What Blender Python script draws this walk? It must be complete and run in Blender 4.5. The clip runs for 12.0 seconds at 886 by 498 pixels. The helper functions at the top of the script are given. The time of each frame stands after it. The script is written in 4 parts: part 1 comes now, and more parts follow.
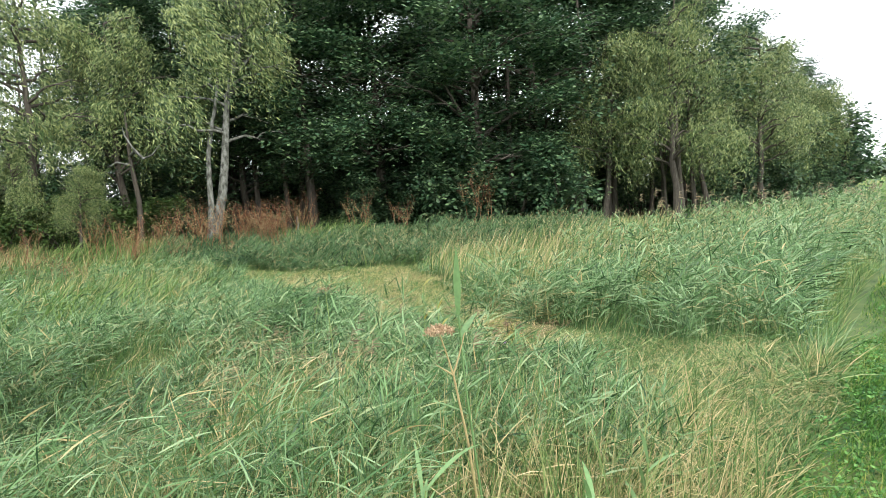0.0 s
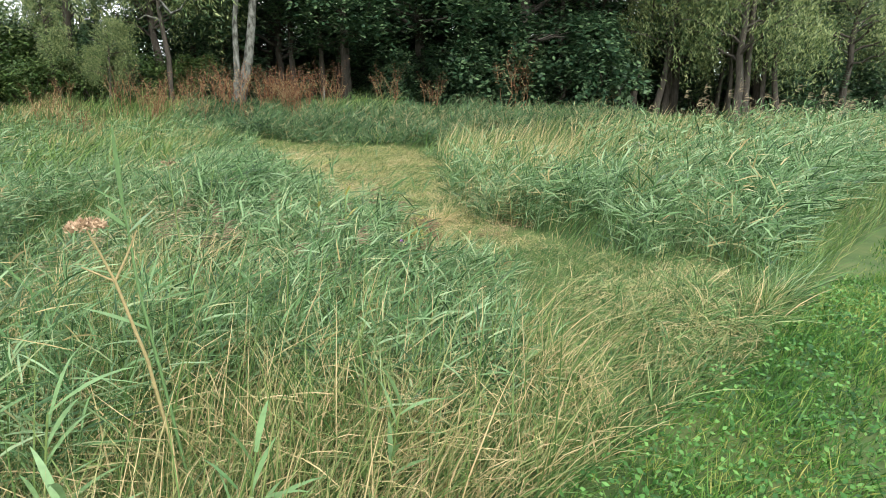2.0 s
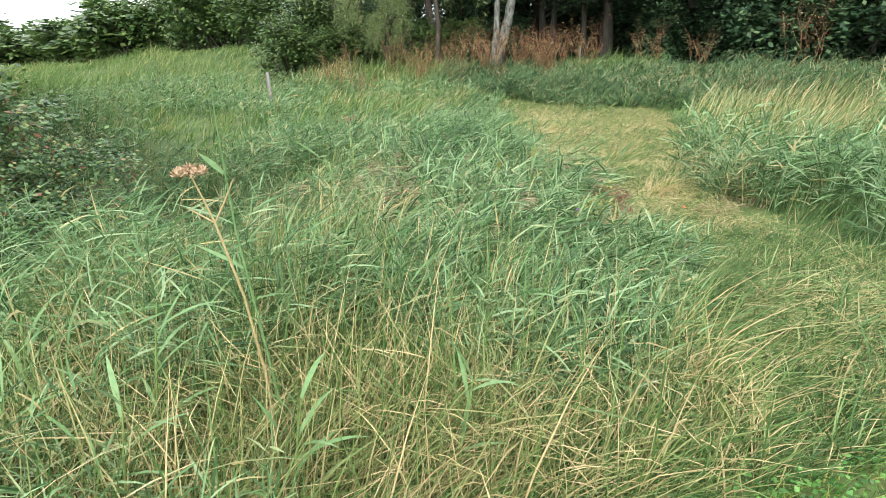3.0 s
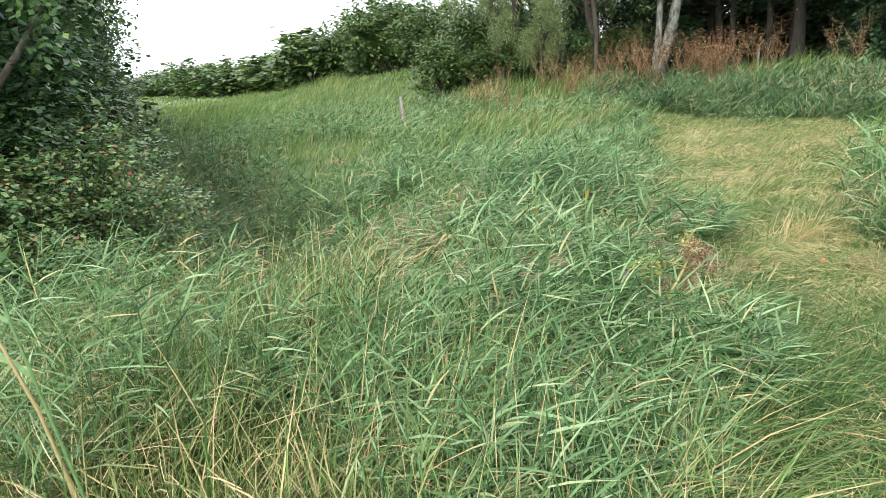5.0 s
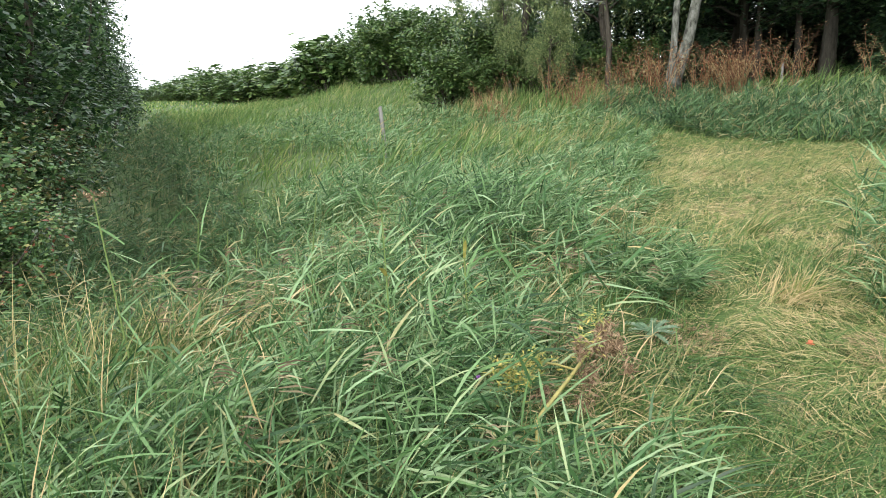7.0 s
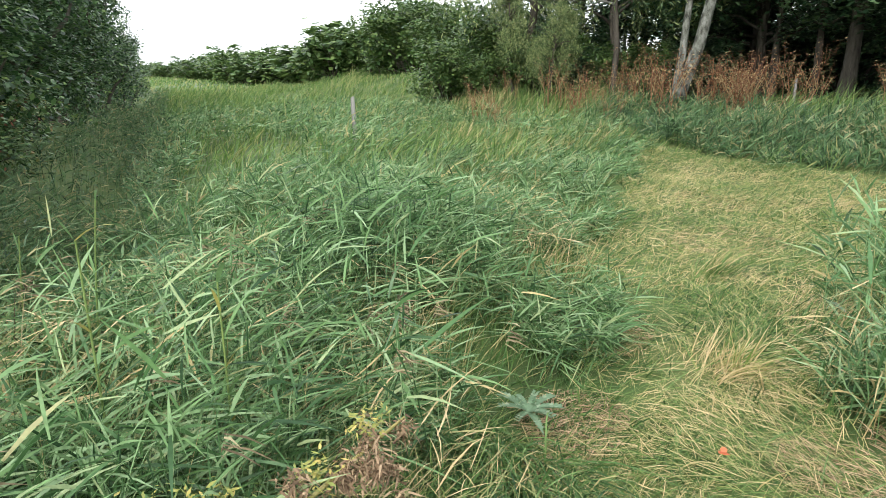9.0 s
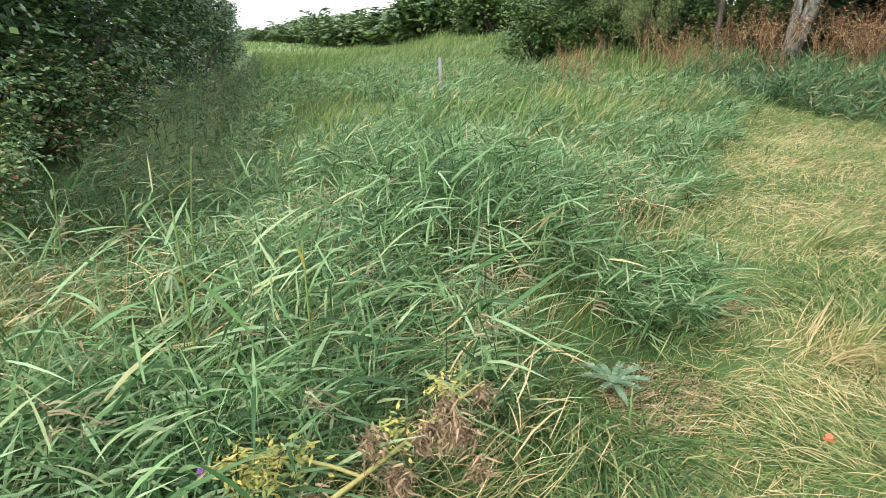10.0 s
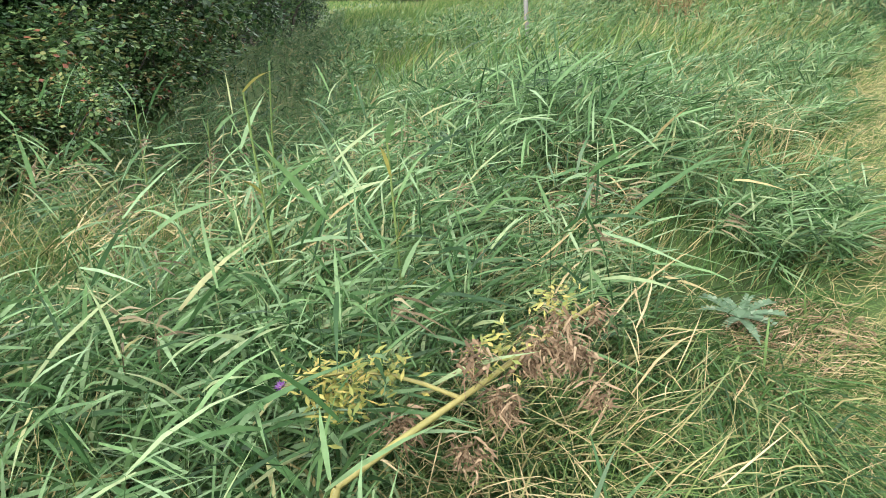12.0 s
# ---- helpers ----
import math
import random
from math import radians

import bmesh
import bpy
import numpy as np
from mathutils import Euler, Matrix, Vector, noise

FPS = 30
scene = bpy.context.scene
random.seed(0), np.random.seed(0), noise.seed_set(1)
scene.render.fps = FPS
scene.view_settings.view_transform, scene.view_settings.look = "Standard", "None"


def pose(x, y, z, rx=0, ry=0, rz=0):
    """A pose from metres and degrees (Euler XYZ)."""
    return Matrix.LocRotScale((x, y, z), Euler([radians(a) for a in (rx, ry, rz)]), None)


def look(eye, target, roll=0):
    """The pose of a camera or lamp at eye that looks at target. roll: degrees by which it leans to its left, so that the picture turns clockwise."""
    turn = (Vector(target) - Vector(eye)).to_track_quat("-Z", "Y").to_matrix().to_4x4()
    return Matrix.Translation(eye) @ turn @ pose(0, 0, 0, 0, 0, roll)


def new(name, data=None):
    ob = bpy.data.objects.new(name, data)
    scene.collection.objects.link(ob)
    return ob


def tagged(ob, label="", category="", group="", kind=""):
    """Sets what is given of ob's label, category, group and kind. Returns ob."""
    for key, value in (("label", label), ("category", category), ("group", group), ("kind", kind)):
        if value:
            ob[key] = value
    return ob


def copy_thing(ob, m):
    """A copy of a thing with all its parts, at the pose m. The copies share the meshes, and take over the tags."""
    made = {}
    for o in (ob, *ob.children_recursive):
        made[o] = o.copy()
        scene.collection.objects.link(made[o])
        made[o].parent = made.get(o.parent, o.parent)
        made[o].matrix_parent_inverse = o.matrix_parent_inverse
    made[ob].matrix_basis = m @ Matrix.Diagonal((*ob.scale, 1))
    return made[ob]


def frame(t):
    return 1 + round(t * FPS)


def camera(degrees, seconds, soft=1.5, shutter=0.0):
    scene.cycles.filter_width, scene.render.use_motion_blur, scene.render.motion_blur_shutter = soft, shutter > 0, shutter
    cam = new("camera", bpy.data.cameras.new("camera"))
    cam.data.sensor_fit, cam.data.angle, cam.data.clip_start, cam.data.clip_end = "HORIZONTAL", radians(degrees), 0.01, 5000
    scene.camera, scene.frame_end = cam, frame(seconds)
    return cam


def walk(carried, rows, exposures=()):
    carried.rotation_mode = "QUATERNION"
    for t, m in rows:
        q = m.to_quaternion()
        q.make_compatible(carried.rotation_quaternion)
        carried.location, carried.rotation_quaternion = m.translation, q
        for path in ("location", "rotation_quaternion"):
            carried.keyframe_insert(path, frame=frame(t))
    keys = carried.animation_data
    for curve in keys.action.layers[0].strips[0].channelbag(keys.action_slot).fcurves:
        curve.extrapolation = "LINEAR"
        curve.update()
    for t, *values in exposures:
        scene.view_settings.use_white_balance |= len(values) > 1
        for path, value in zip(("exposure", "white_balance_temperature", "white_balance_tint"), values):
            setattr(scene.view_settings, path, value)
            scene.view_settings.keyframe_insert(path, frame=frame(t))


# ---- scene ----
# ---- camera and walk ----
cam = camera(71.5, 12.0, soft=0.8)
ROWS = [
    (0, 0.318, 0.285, 1.729, 3.38, -5.10, 3.36),
    (0.5, 0.781, 0.423, 1.674, -1.30, -5.90, 3.1),
    (1, 1.116, 0.845, 1.638, 0.2, -7.50, 2.5),
    (1.5, 1.306, 0.911, 1.666, 5.1, -12.85, 0.35),
    (2, 1.505, 0.992, 1.663, 10.2, -15.7, -0.8),
    (2.5, 1.768, 1.179, 1.610, 22.6, -18.1, -0.5),
    (4.5, 2.360, 2.193, 1.750, 51.60, -16.60, 4.09),
    (5, 2.268, 2.641, 1.632, 50.97, -17.04, 4.59),
    (5.5, 2.312, 3.051, 1.537, 50.21, -16.79, 4.48),
    (6, 2.224, 3.391, 1.545, 51.09, -16.58, 4.39),
    (6.5, 2.072, 3.709, 1.541, 52.68, -15.88, 4.31),
    (8.5, 1.840, 4.988, 1.424, 56.37, -16.87, 0.81),
    (9, 1.768, 5.182, 1.456, 56.25, -16.21, -0.27),
    (9.5, 1.710, 5.162, 1.433, 59.59, -16.33, -0.55),
    (10, 1.721, 5.210, 1.430, 64.08, -19.51, 0.71),
    (10.5, 1.551, 5.216, 1.410, 68.15, -21.18, 0.72),
    (11, 1.517, 5.157, 1.421, 70.64, -22.28, 0.76),
    (11.5, 1.508, 5.139, 1.365, 71.36, -22.61, 1.53),
    (12, 1.539, 5.227, 1.211, 71.07, -23.07, 3.73),
]
walk(cam, [(t, pose(x, y, z, 90 + pitch, roll, yaw)) for t, x, y, z, yaw, pitch, roll in ROWS],
     exposures=[(0.0, 1.22), (0.5, 1.27), (1.5, 1.1), (2.0, 1.12), (2.5, 1.3), (4.5, 1.3), (6.0, 1.1), (8.5, 1.06), (9.5, 1.2), (10.0, 1.24), (10.5, 1.13), (11.5, 1.32), (12.0, 1.34)])

# ---- sky and sun: a bright overcast evening ----
world = bpy.data.worlds.new("overcast_sky")
scene.world = world
world.use_nodes = True
wn, wl = world.node_tree.nodes, world.node_tree.links
sky = wn.new("ShaderNodeTexSky")
sky.sky_type, sky.sun_disc = "NISHITA", False
sky.sun_elevation, sky.sun_rotation = radians(38), radians(215)
sky.air_density, sky.dust_density, sky.ozone_density = 1.0, 1.5, 1.0
cloud = wn.new("ShaderNodeHueSaturation")
cloud.inputs["Saturation"].default_value = 0.12
wl.new(sky.outputs[0], cloud.inputs["Color"])
deck = wn.new("ShaderNodeMix")
deck.data_type = "RGBA"
deck.inputs[0].default_value = 0.75
deck.inputs[7].default_value = (8.6, 9.0, 9.5, 1)
wl.new(cloud.outputs[0], deck.inputs[6])
wl.new(deck.outputs[2], wn["Background"].inputs["Color"])
wn["Background"].inputs["Strength"].default_value = 0.15
sun = new("sun", bpy.data.lights.new("sun", "SUN"))
sun.data.energy, sun.data.angle, sun.data.color = 1.5, radians(14), (1.0, 0.96, 0.9)
sun.matrix_world = look((0, 0, 30), (0 - 0.55, 0.75, 30 - 0.75))

# ---- materials ----


def ramp_node(nodes, stops):
    ramp = nodes.new("ShaderNodeValToRGB")
    while len(ramp.color_ramp.elements) < len(stops):
        ramp.color_ramp.elements.new(0.5)
    for e, (p, c) in zip(ramp.color_ramp.elements, stops):
        e.position, e.color = p, (*c, 1)
    return ramp


def leafy(name, stops, rough=0.45, through_light=0.25, patch=1.2, patch_amount=0.35):
    """Leaves and blades: each blade its own tint, broad patches of dry and fresh, light passing through."""
    m = bpy.data.materials.new(name)
    m.use_nodes = True
    n, l = m.node_tree.nodes, m.node_tree.links
    geo, tex = n.new("ShaderNodeNewGeometry"), n.new("ShaderNodeTexCoord")
    noi = n.new("ShaderNodeTexNoise")
    noi.inputs["Scale"].default_value, noi.inputs["Detail"].default_value = patch, 3
    l.new(tex.outputs["Object"], noi.inputs["Vector"])
    add = n.new("ShaderNodeMath")
    add.operation = "MULTIPLY_ADD"
    l.new(noi.outputs[0], add.inputs[0])
    add.inputs[1].default_value = patch_amount * 2
    shift = n.new("ShaderNodeMath")
    shift.operation = "SUBTRACT"
    l.new(geo.outputs["Random Per Island"], shift.inputs[0])
    shift.inputs[1].default_value = patch_amount
    l.new(shift.outputs[0], add.inputs[2])
    ramp = ramp_node(n, stops)
    l.new(add.outputs[0], ramp.inputs[0])
    fine = n.new("ShaderNodeTexNoise")
    fine.inputs["Scale"].default_value, fine.inputs["Detail"].default_value = 45, 2
    l.new(tex.outputs["Object"], fine.inputs["Vector"])
    val = n.new("ShaderNodeMapRange")
    val.inputs["To Min"].default_value, val.inputs["To Max"].default_value = 0.65, 1.35
    l.new(fine.outputs[0], val.inputs["Value"])
    hsv = n.new("ShaderNodeHueSaturation")
    l.new(ramp.outputs[0], hsv.inputs["Color"])
    l.new(val.outputs[0], hsv.inputs["Value"])
    b = n["Principled BSDF"]
    b.inputs["Roughness"].default_value = rough
    b.inputs["Specular IOR Level"].default_value = 0.3
    l.new(hsv.outputs[0], b.inputs["Base Color"])
    tr, mix = n.new("ShaderNodeBsdfTranslucent"), n.new("ShaderNodeMixShader")
    l.new(hsv.outputs[0], tr.inputs["Color"])
    mix.inputs[0].default_value = through_light
    l.new(b.outputs[0], mix.inputs[1])
    l.new(tr.outputs[0], mix.inputs[2])
    l.new(mix.outputs[0], n["Material Output"].inputs["Surface"])
    return m


def solid(name, stops, scale=6.0, rough=0.85, bump=0.4, stretch=(1, 1, 1), detail=6):
    """Bark, soil, stone, weathered wood: two scales of noise in colour and relief."""
    m = bpy.data.materials.new(name)
    m.use_nodes = True
    n, l = m.node_tree.nodes, m.node_tree.links
    tex, mp = n.new("ShaderNodeTexCoord"), n.new("ShaderNodeMapping")
    mp.inputs["Scale"].default_value = stretch
    l.new(tex.outputs["Object"], mp.inputs["Vector"])
    a, c = n.new("ShaderNodeTexNoise"), n.new("ShaderNodeTexNoise")
    a.inputs["Scale"].default_value, a.inputs["Detail"].default_value = scale, detail
    c.inputs["Scale"].default_value, c.inputs["Detail"].default_value = scale * 7, 4
    l.new(mp.outputs[0], a.inputs["Vector"])
    l.new(mp.outputs[0], c.inputs["Vector"])
    mid = n.new("ShaderNodeMath")
    mid.operation = "MULTIPLY_ADD"
    l.new(c.outputs[0], mid.inputs[0])
    mid.inputs[1].default_value = 0.4
    sub = n.new("ShaderNodeMath")
    sub.operation = "SUBTRACT"
    l.new(a.outputs[0], sub.inputs[0])
    sub.inputs[1].default_value = 0.2
    l.new(sub.outputs[0], mid.inputs[2])
    ramp = ramp_node(n, stops)
    l.new(mid.outputs[0], ramp.inputs[0])
    b = n["Principled BSDF"]
    b.inputs["Roughness"].default_value = rough
    b.inputs["Specular IOR Level"].default_value = 0.25
    l.new(ramp.outputs[0], b.inputs["Base Color"])
    bm_ = n.new("ShaderNodeBump")
    bm_.inputs["Strength"].default_value, bm_.inputs["Distance"].default_value = bump, 0.02
    l.new(mid.outputs[0], bm_.inputs["Height"])
    l.new(bm_.outputs[0], b.inputs["Normal"])
    return m


REED = leafy("reed_leaf", [(0.0, (0.022, 0.058, 0.02)), (0.3, (0.075, 0.16, 0.056)), (0.58, (0.15, 0.26, 0.1)), (0.86, (0.25, 0.365, 0.19)), (0.96, (0.31, 0.37, 0.18)), (1.0, (0.42, 0.34, 0.16))], patch=0.7, patch_amount=0.3, rough=0.42)
# darker copy of the reed leaf, with the shade of wood and hedge in its colour
REED_DARK = leafy("reed_leaf_shade_tint", [(0.0, (0.028, 0.062, 0.028)), (0.45, (0.075, 0.15, 0.06)), (0.8, (0.15, 0.235, 0.1)), (0.95, (0.32, 0.28, 0.14))], patch=0.6, patch_amount=0.3)
GRASS = leafy("tall_grass_blade", [(0.0, (0.04, 0.09, 0.022)), (0.35, (0.11, 0.19, 0.055)), (0.6, (0.20, 0.275, 0.09)), (0.78, (0.37, 0.345, 0.155)), (0.95, (0.58, 0.45, 0.245))], patch=0.8, patch_amount=0.22)
TUSSOCK = leafy("tussock_blade", [(0.0, (0.04, 0.095, 0.03)), (0.4, (0.105, 0.20, 0.06)), (0.7, (0.19, 0.30, 0.10)), (0.88, (0.36, 0.36, 0.16)), (0.98, (0.5, 0.4, 0.21))], patch=2.5, patch_amount=0.25)
UNDER = leafy("low_green_blade", [(0.0, (0.025, 0.065, 0.02)), (0.5, (0.075, 0.155, 0.045)), (0.85, (0.15, 0.24, 0.075)), (0.98, (0.4, 0.34, 0.16))], patch=0.7, patch_amount=0.2)
MEADOW = leafy("meadow_blade", [(0.0, (0.05, 0.11, 0.03)), (0.4, (0.11, 0.20, 0.052)), (0.75, (0.20, 0.29, 0.085)), (0.95, (0.36, 0.35, 0.15))], patch=0.25)
STRAW = leafy("flattened_straw", [(0.0, (0.07, 0.14, 0.035)), (0.34, (0.17, 0.25, 0.065)), (0.52, (0.31, 0.30, 0.115)), (0.72, (0.46, 0.375, 0.185)), (0.95, (0.60, 0.465, 0.26))], patch=1.0, patch_amount=0.6, through_light=0.2)
LAWN = leafy("track_grass_blade", [(0.0, (0.018, 0.07, 0.012)), (0.4, (0.055, 0.165, 0.025)), (0.75, (0.135, 0.26, 0.045)), (0.97, (0.36, 0.36, 0.10))], patch=0.8, patch_amount=0.35)
DOCK = leafy("dead_dock_seed", [(0.0, (0.10, 0.045, 0.026)), (0.4, (0.2, 0.098, 0.05)), (0.75, (0.3, 0.175, 0.09)), (0.97, (0.40, 0.34, 0.17))], through_light=0.15, rough=0.8, patch=0.9, patch_amount=0.35)
WILLOW = leafy("willow_leaf", [(0.0, (0.03, 0.062, 0.024)), (0.4, (0.10, 0.155, 0.055)), (0.85, (0.30, 0.35, 0.14))], patch=0.5, patch_amount=0.35)
BROAD = leafy("broad_leaf", [(0.0, (0.015, 0.04, 0.02)), (0.5, (0.045, 0.1, 0.047)), (0.95, (0.14, 0.22, 0.1))], patch=0.6, patch_amount=0.28, through_light=0.28, rough=0.38)
BUSH = leafy("hawthorn_leaf", [(0.0, (0.03, 0.07, 0.02)), (0.5, (0.07, 0.13, 0.035)), (0.95, (0.14, 0.2, 0.06))], patch=0.8)
BRAMBLE = leafy("bramble_leaf", [(0.0, (0.022, 0.055, 0.022)), (0.45, (0.075, 0.15, 0.05)), (0.82, (0.16, 0.235, 0.085)), (0.94, (0.25, 0.24, 0.085)), (0.985, (0.22, 0.085, 0.05))], patch=1.0, patch_amount=0.25, rough=0.38)
HEDGE = leafy("hedge_leaf", [(0.0, (0.013, 0.036, 0.015)), (0.5, (0.038, 0.088, 0.03)), (0.9, (0.10, 0.18, 0.06)), (1.0, (0.2, 0.29, 0.09))], patch=0.8, patch_amount=0.3, rough=0.38)
DRY = leafy("dry_stalk", [(0.0, (0.13, 0.17, 0.06)), (0.35, (0.26, 0.24, 0.10)), (0.7, (0.40, 0.31, 0.155)), (0.97, (0.52, 0.41, 0.235))], patch=1.5, patch_amount=0.25, through_light=0.15, rough=0.55)
BARK = solid("dark_bark", [(0.2, (0.03, 0.025, 0.02)), (0.6, (0.08, 0.07, 0.055)), (0.85, (0.14, 0.14, 0.11))], 5, stretch=(3, 3, 0.6), bump=0.8)
PALE_BARK = solid("pale_birch_bark", [(0.36, (0.035, 0.035, 0.03)), (0.48, (0.10, 0.105, 0.085)), (0.6, (0.16, 0.165, 0.145)), (0.8, (0.26, 0.26, 0.24))], 7, stretch=(1.4, 1.4, 0.7), bump=1.0)
SOIL = solid("grassy_soil", [(0.2, (0.03, 0.045, 0.015)), (0.5, (0.06, 0.10, 0.028)), (0.8, (0.13, 0.14, 0.05))], 1.2, bump=0.8)
WOOD = solid("weathered_post_wood", [(0.2, (0.13, 0.125, 0.115)), (0.8, (0.34, 0.33, 0.31))], 6, stretch=(4, 4, 0.5))
PLUME = leafy("reed_plume", [(0.0, (0.10, 0.078, 0.05)), (0.5, (0.21, 0.165, 0.10)), (0.95, (0.37, 0.32, 0.19))], rough=0.8)
THISTLE = leafy("silvery_thistle_leaf", [(0.0, (0.06, 0.11, 0.055)), (0.5, (0.10, 0.165, 0.09)), (0.95, (0.2, 0.26, 0.165))], through_light=0.15)
YELLOW = leafy("yellowed_leaf", [(0.0, (0.17, 0.21, 0.055)), (0.5, (0.31, 0.30, 0.075)), (0.95, (0.46, 0.36, 0.11))], through_light=0.25)
STEM = leafy("thistle_stem", [(0.0, (0.16, 0.18, 0.05)), (0.9, (0.34, 0.28, 0.1))], through_light=0.0, patch=6.0)
BROWN = leafy("withered_leaf", [(0.0, (0.09, 0.06, 0.035)), (0.5, (0.22, 0.145, 0.085)), (0.95, (0.36, 0.26, 0.16))], through_light=0.1, rough=0.8)
LITTER = leafy("dead_litter_blade", [(0.0, (0.17, 0.11, 0.065)), (0.5, (0.35, 0.24, 0.145)), (0.95, (0.5, 0.36, 0.235))], through_light=0.1, rough=0.8)
PURPLE = leafy("thistle_flower", [(0.0, (0.30, 0.12, 0.42)), (0.95, (0.5, 0.26, 0.62))], through_light=0.1)
RUSSET = leafy("russet_leaf", [(0.0, (0.40, 0.08, 0.04)), (0.95, (0.55, 0.16, 0.07))], through_light=0.1)
CLOVER = leafy("clover_leaf", [(0.0, (0.018, 0.07, 0.015)), (0.5, (0.055, 0.17, 0.03)), (0.95, (0.15, 0.31, 0.075))], patch=0.8)
STONE = solid("pale_stone", [(0.2, (0.22, 0.21, 0.18)), (0.8, (0.5, 0.48, 0.43))], 5)

# ---- geometry helpers ----
rng = np.random.default_rng(7)
WIND = np.array([0.86, 0.5, 0.0])


def mesh_of(name, verts, quads, material, smooth=True):
    me = bpy.data.meshes.new(name)
    verts, quads = np.ascontiguousarray(verts, np.float32), np.ascontiguousarray(quads, np.int32)
    me.vertices.add(len(verts))
    me.vertices.foreach_set("co", verts.ravel())
    me.loops.add(quads.size)
    me.loops.foreach_set("vertex_index", quads.ravel())
    me.polygons.add(len(quads))
    me.polygons.foreach_set("loop_start", np.arange(0, quads.size, 4, dtype=np.int32))
    me.polygons.foreach_set("use_smooth", np.full(len(quads), smooth))
    me.materials.append(material)
    me.update(calc_edges=True)
    return me


class Batch:
    """Collects quads of many blades, leaves and stems for one mesh."""

    def __init__(self):
        self.v, self.q, self.n = [], [], 0

    def put(self, v, q):
        self.v.append(v), self.q.append(q + self.n)
        self.n += len(v)

    def mesh(self, name, material):
        return mesh_of(name, np.concatenate(self.v), np.concatenate(self.q), material)


def unit(a):
    return a / np.maximum(np.linalg.norm(a, axis=-1, keepdims=True), 1e-9)


def turned(n):
    a = rng.uniform(0, 2 * np.pi, n)
    return np.stack([np.cos(a), np.sin(a), np.zeros(n)], 1)


def ribbons(batch, P, D, B, L, W, S, segs=3, widest=0.35):
    """Blades that start at P along D, bend by B, of length L and width W across S, and run out to a point."""
    n = len(P)
    if n == 0:
        return
    s = np.linspace(0, 1, segs + 1)
    prof = np.where(s < widest, 0.55 + 0.45 * s / widest, np.maximum(1 - (np.maximum(s - widest, 0) / (1 - widest)) ** 1.6, 0.04))
    c = P[:, None] + L[:, None, None] * (D[:, None] * s[None, :, None] + B[:, None] * (s ** 2)[None, :, None])
    o = S[:, None] * (W[:, None] * prof[None])[..., None] * 0.5
    v = np.stack([c - o, c + o], 2).reshape(-1, 3)
    base = (np.arange(n) * 2 * (segs + 1))[:, None] + (np.arange(segs) * 2)[None]
    q = np.stack([base, base + 1, base + 3, base + 2], -1).reshape(-1, 4)
    batch.put(v, q)


def diamonds(batch, P, D, S, L, W):
    """Small leaves: a rhombus from P along D, W wide."""
    n = len(P)
    if n == 0:
        return
    mid = P + D * (L * 0.45)[:, None]
    v = np.stack([P, mid + S * (W / 2)[:, None], P + D * L[:, None], mid - S * (W / 2)[:, None]], 1).reshape(-1, 3)
    batch.put(v, np.arange(4 * n).reshape(-1, 4))


def tube(batch, pts, radii, sides=7):
    pts, radii = np.asarray(pts, float), np.asarray(radii, float)
    t = unit(np.gradient(pts, axis=0))
    u = unit(np.cross(t, [0.31, 0.95, 0.05]))
    w = np.cross(t, u)
    a = np.linspace(0, 2 * np.pi, sides, endpoint=False)
    ring = pts[:, None] + radii[:, None, None] * (u[:, None] * np.cos(a)[None, :, None] + w[:, None] * np.sin(a)[None, :, None])
    k = np.arange(len(pts) - 1)[:, None] * sides
    j, jn = np.arange(sides)[None], (np.arange(sides)[None] + 1) % sides
    batch.put(ring.reshape(-1, 3), np.stack([k + j, k + jn, k + sides + jn, k + sides + j], -1).reshape(-1, 4))


def inside(x, y, poly):
    hit = np.zeros(len(x), bool)
    for (x0, y0), (x1, y1) in zip(poly, poly[1:] + poly[:1]):
        cross = (y0 > y) != (y1 > y)
        hit ^= cross & (x < (x1 - x0) * (y - y0) / ((y1 - y0) if y1 != y0 else 1e-9) + x0)
    return hit


def step01(a):
    a = np.clip(a, 0, 1)
    return a * a * (3 - 2 * a)


def ditch_line(x):
    """Where the overgrown ditch runs in front of the hedge."""
    return 5.3 - 0.16 * (np.asarray(x, float) + 4.6)


def ground_height(x, y):
    """The lie of the land: a flat wet hollow, a low bank under the trees that climbs to the west."""
    x, y = np.asarray(x, float), np.asarray(y, float)
    west = np.maximum(-x - 8, 0)
    bank = step01((y - 13.4 - 0.05 * west + 0.2 * np.maximum(x, 0)) / 5.5) * (0.5 + 0.75 * step01(west / 10) - 1.2 * step01((west - 11) / 26))
    right = step01((x - 2) / 8)
    bank = bank * (1 - 0.75 * right)
    ditch = -0.95 * np.exp(-(((y - ditch_line(x)) / 1.0) ** 2)) * step01((-x - 1.1) / 2.2) * step01((x + 45) / 10)
    rough = 0.03 * np.sin(x * 1.3 + 0.7 * y) + 0.03 * np.sin(y * 1.7 - 0.4 * x)
    far = np.hypot(x, y)
    return bank + ditch + rough * step01((90 - far) / 40)


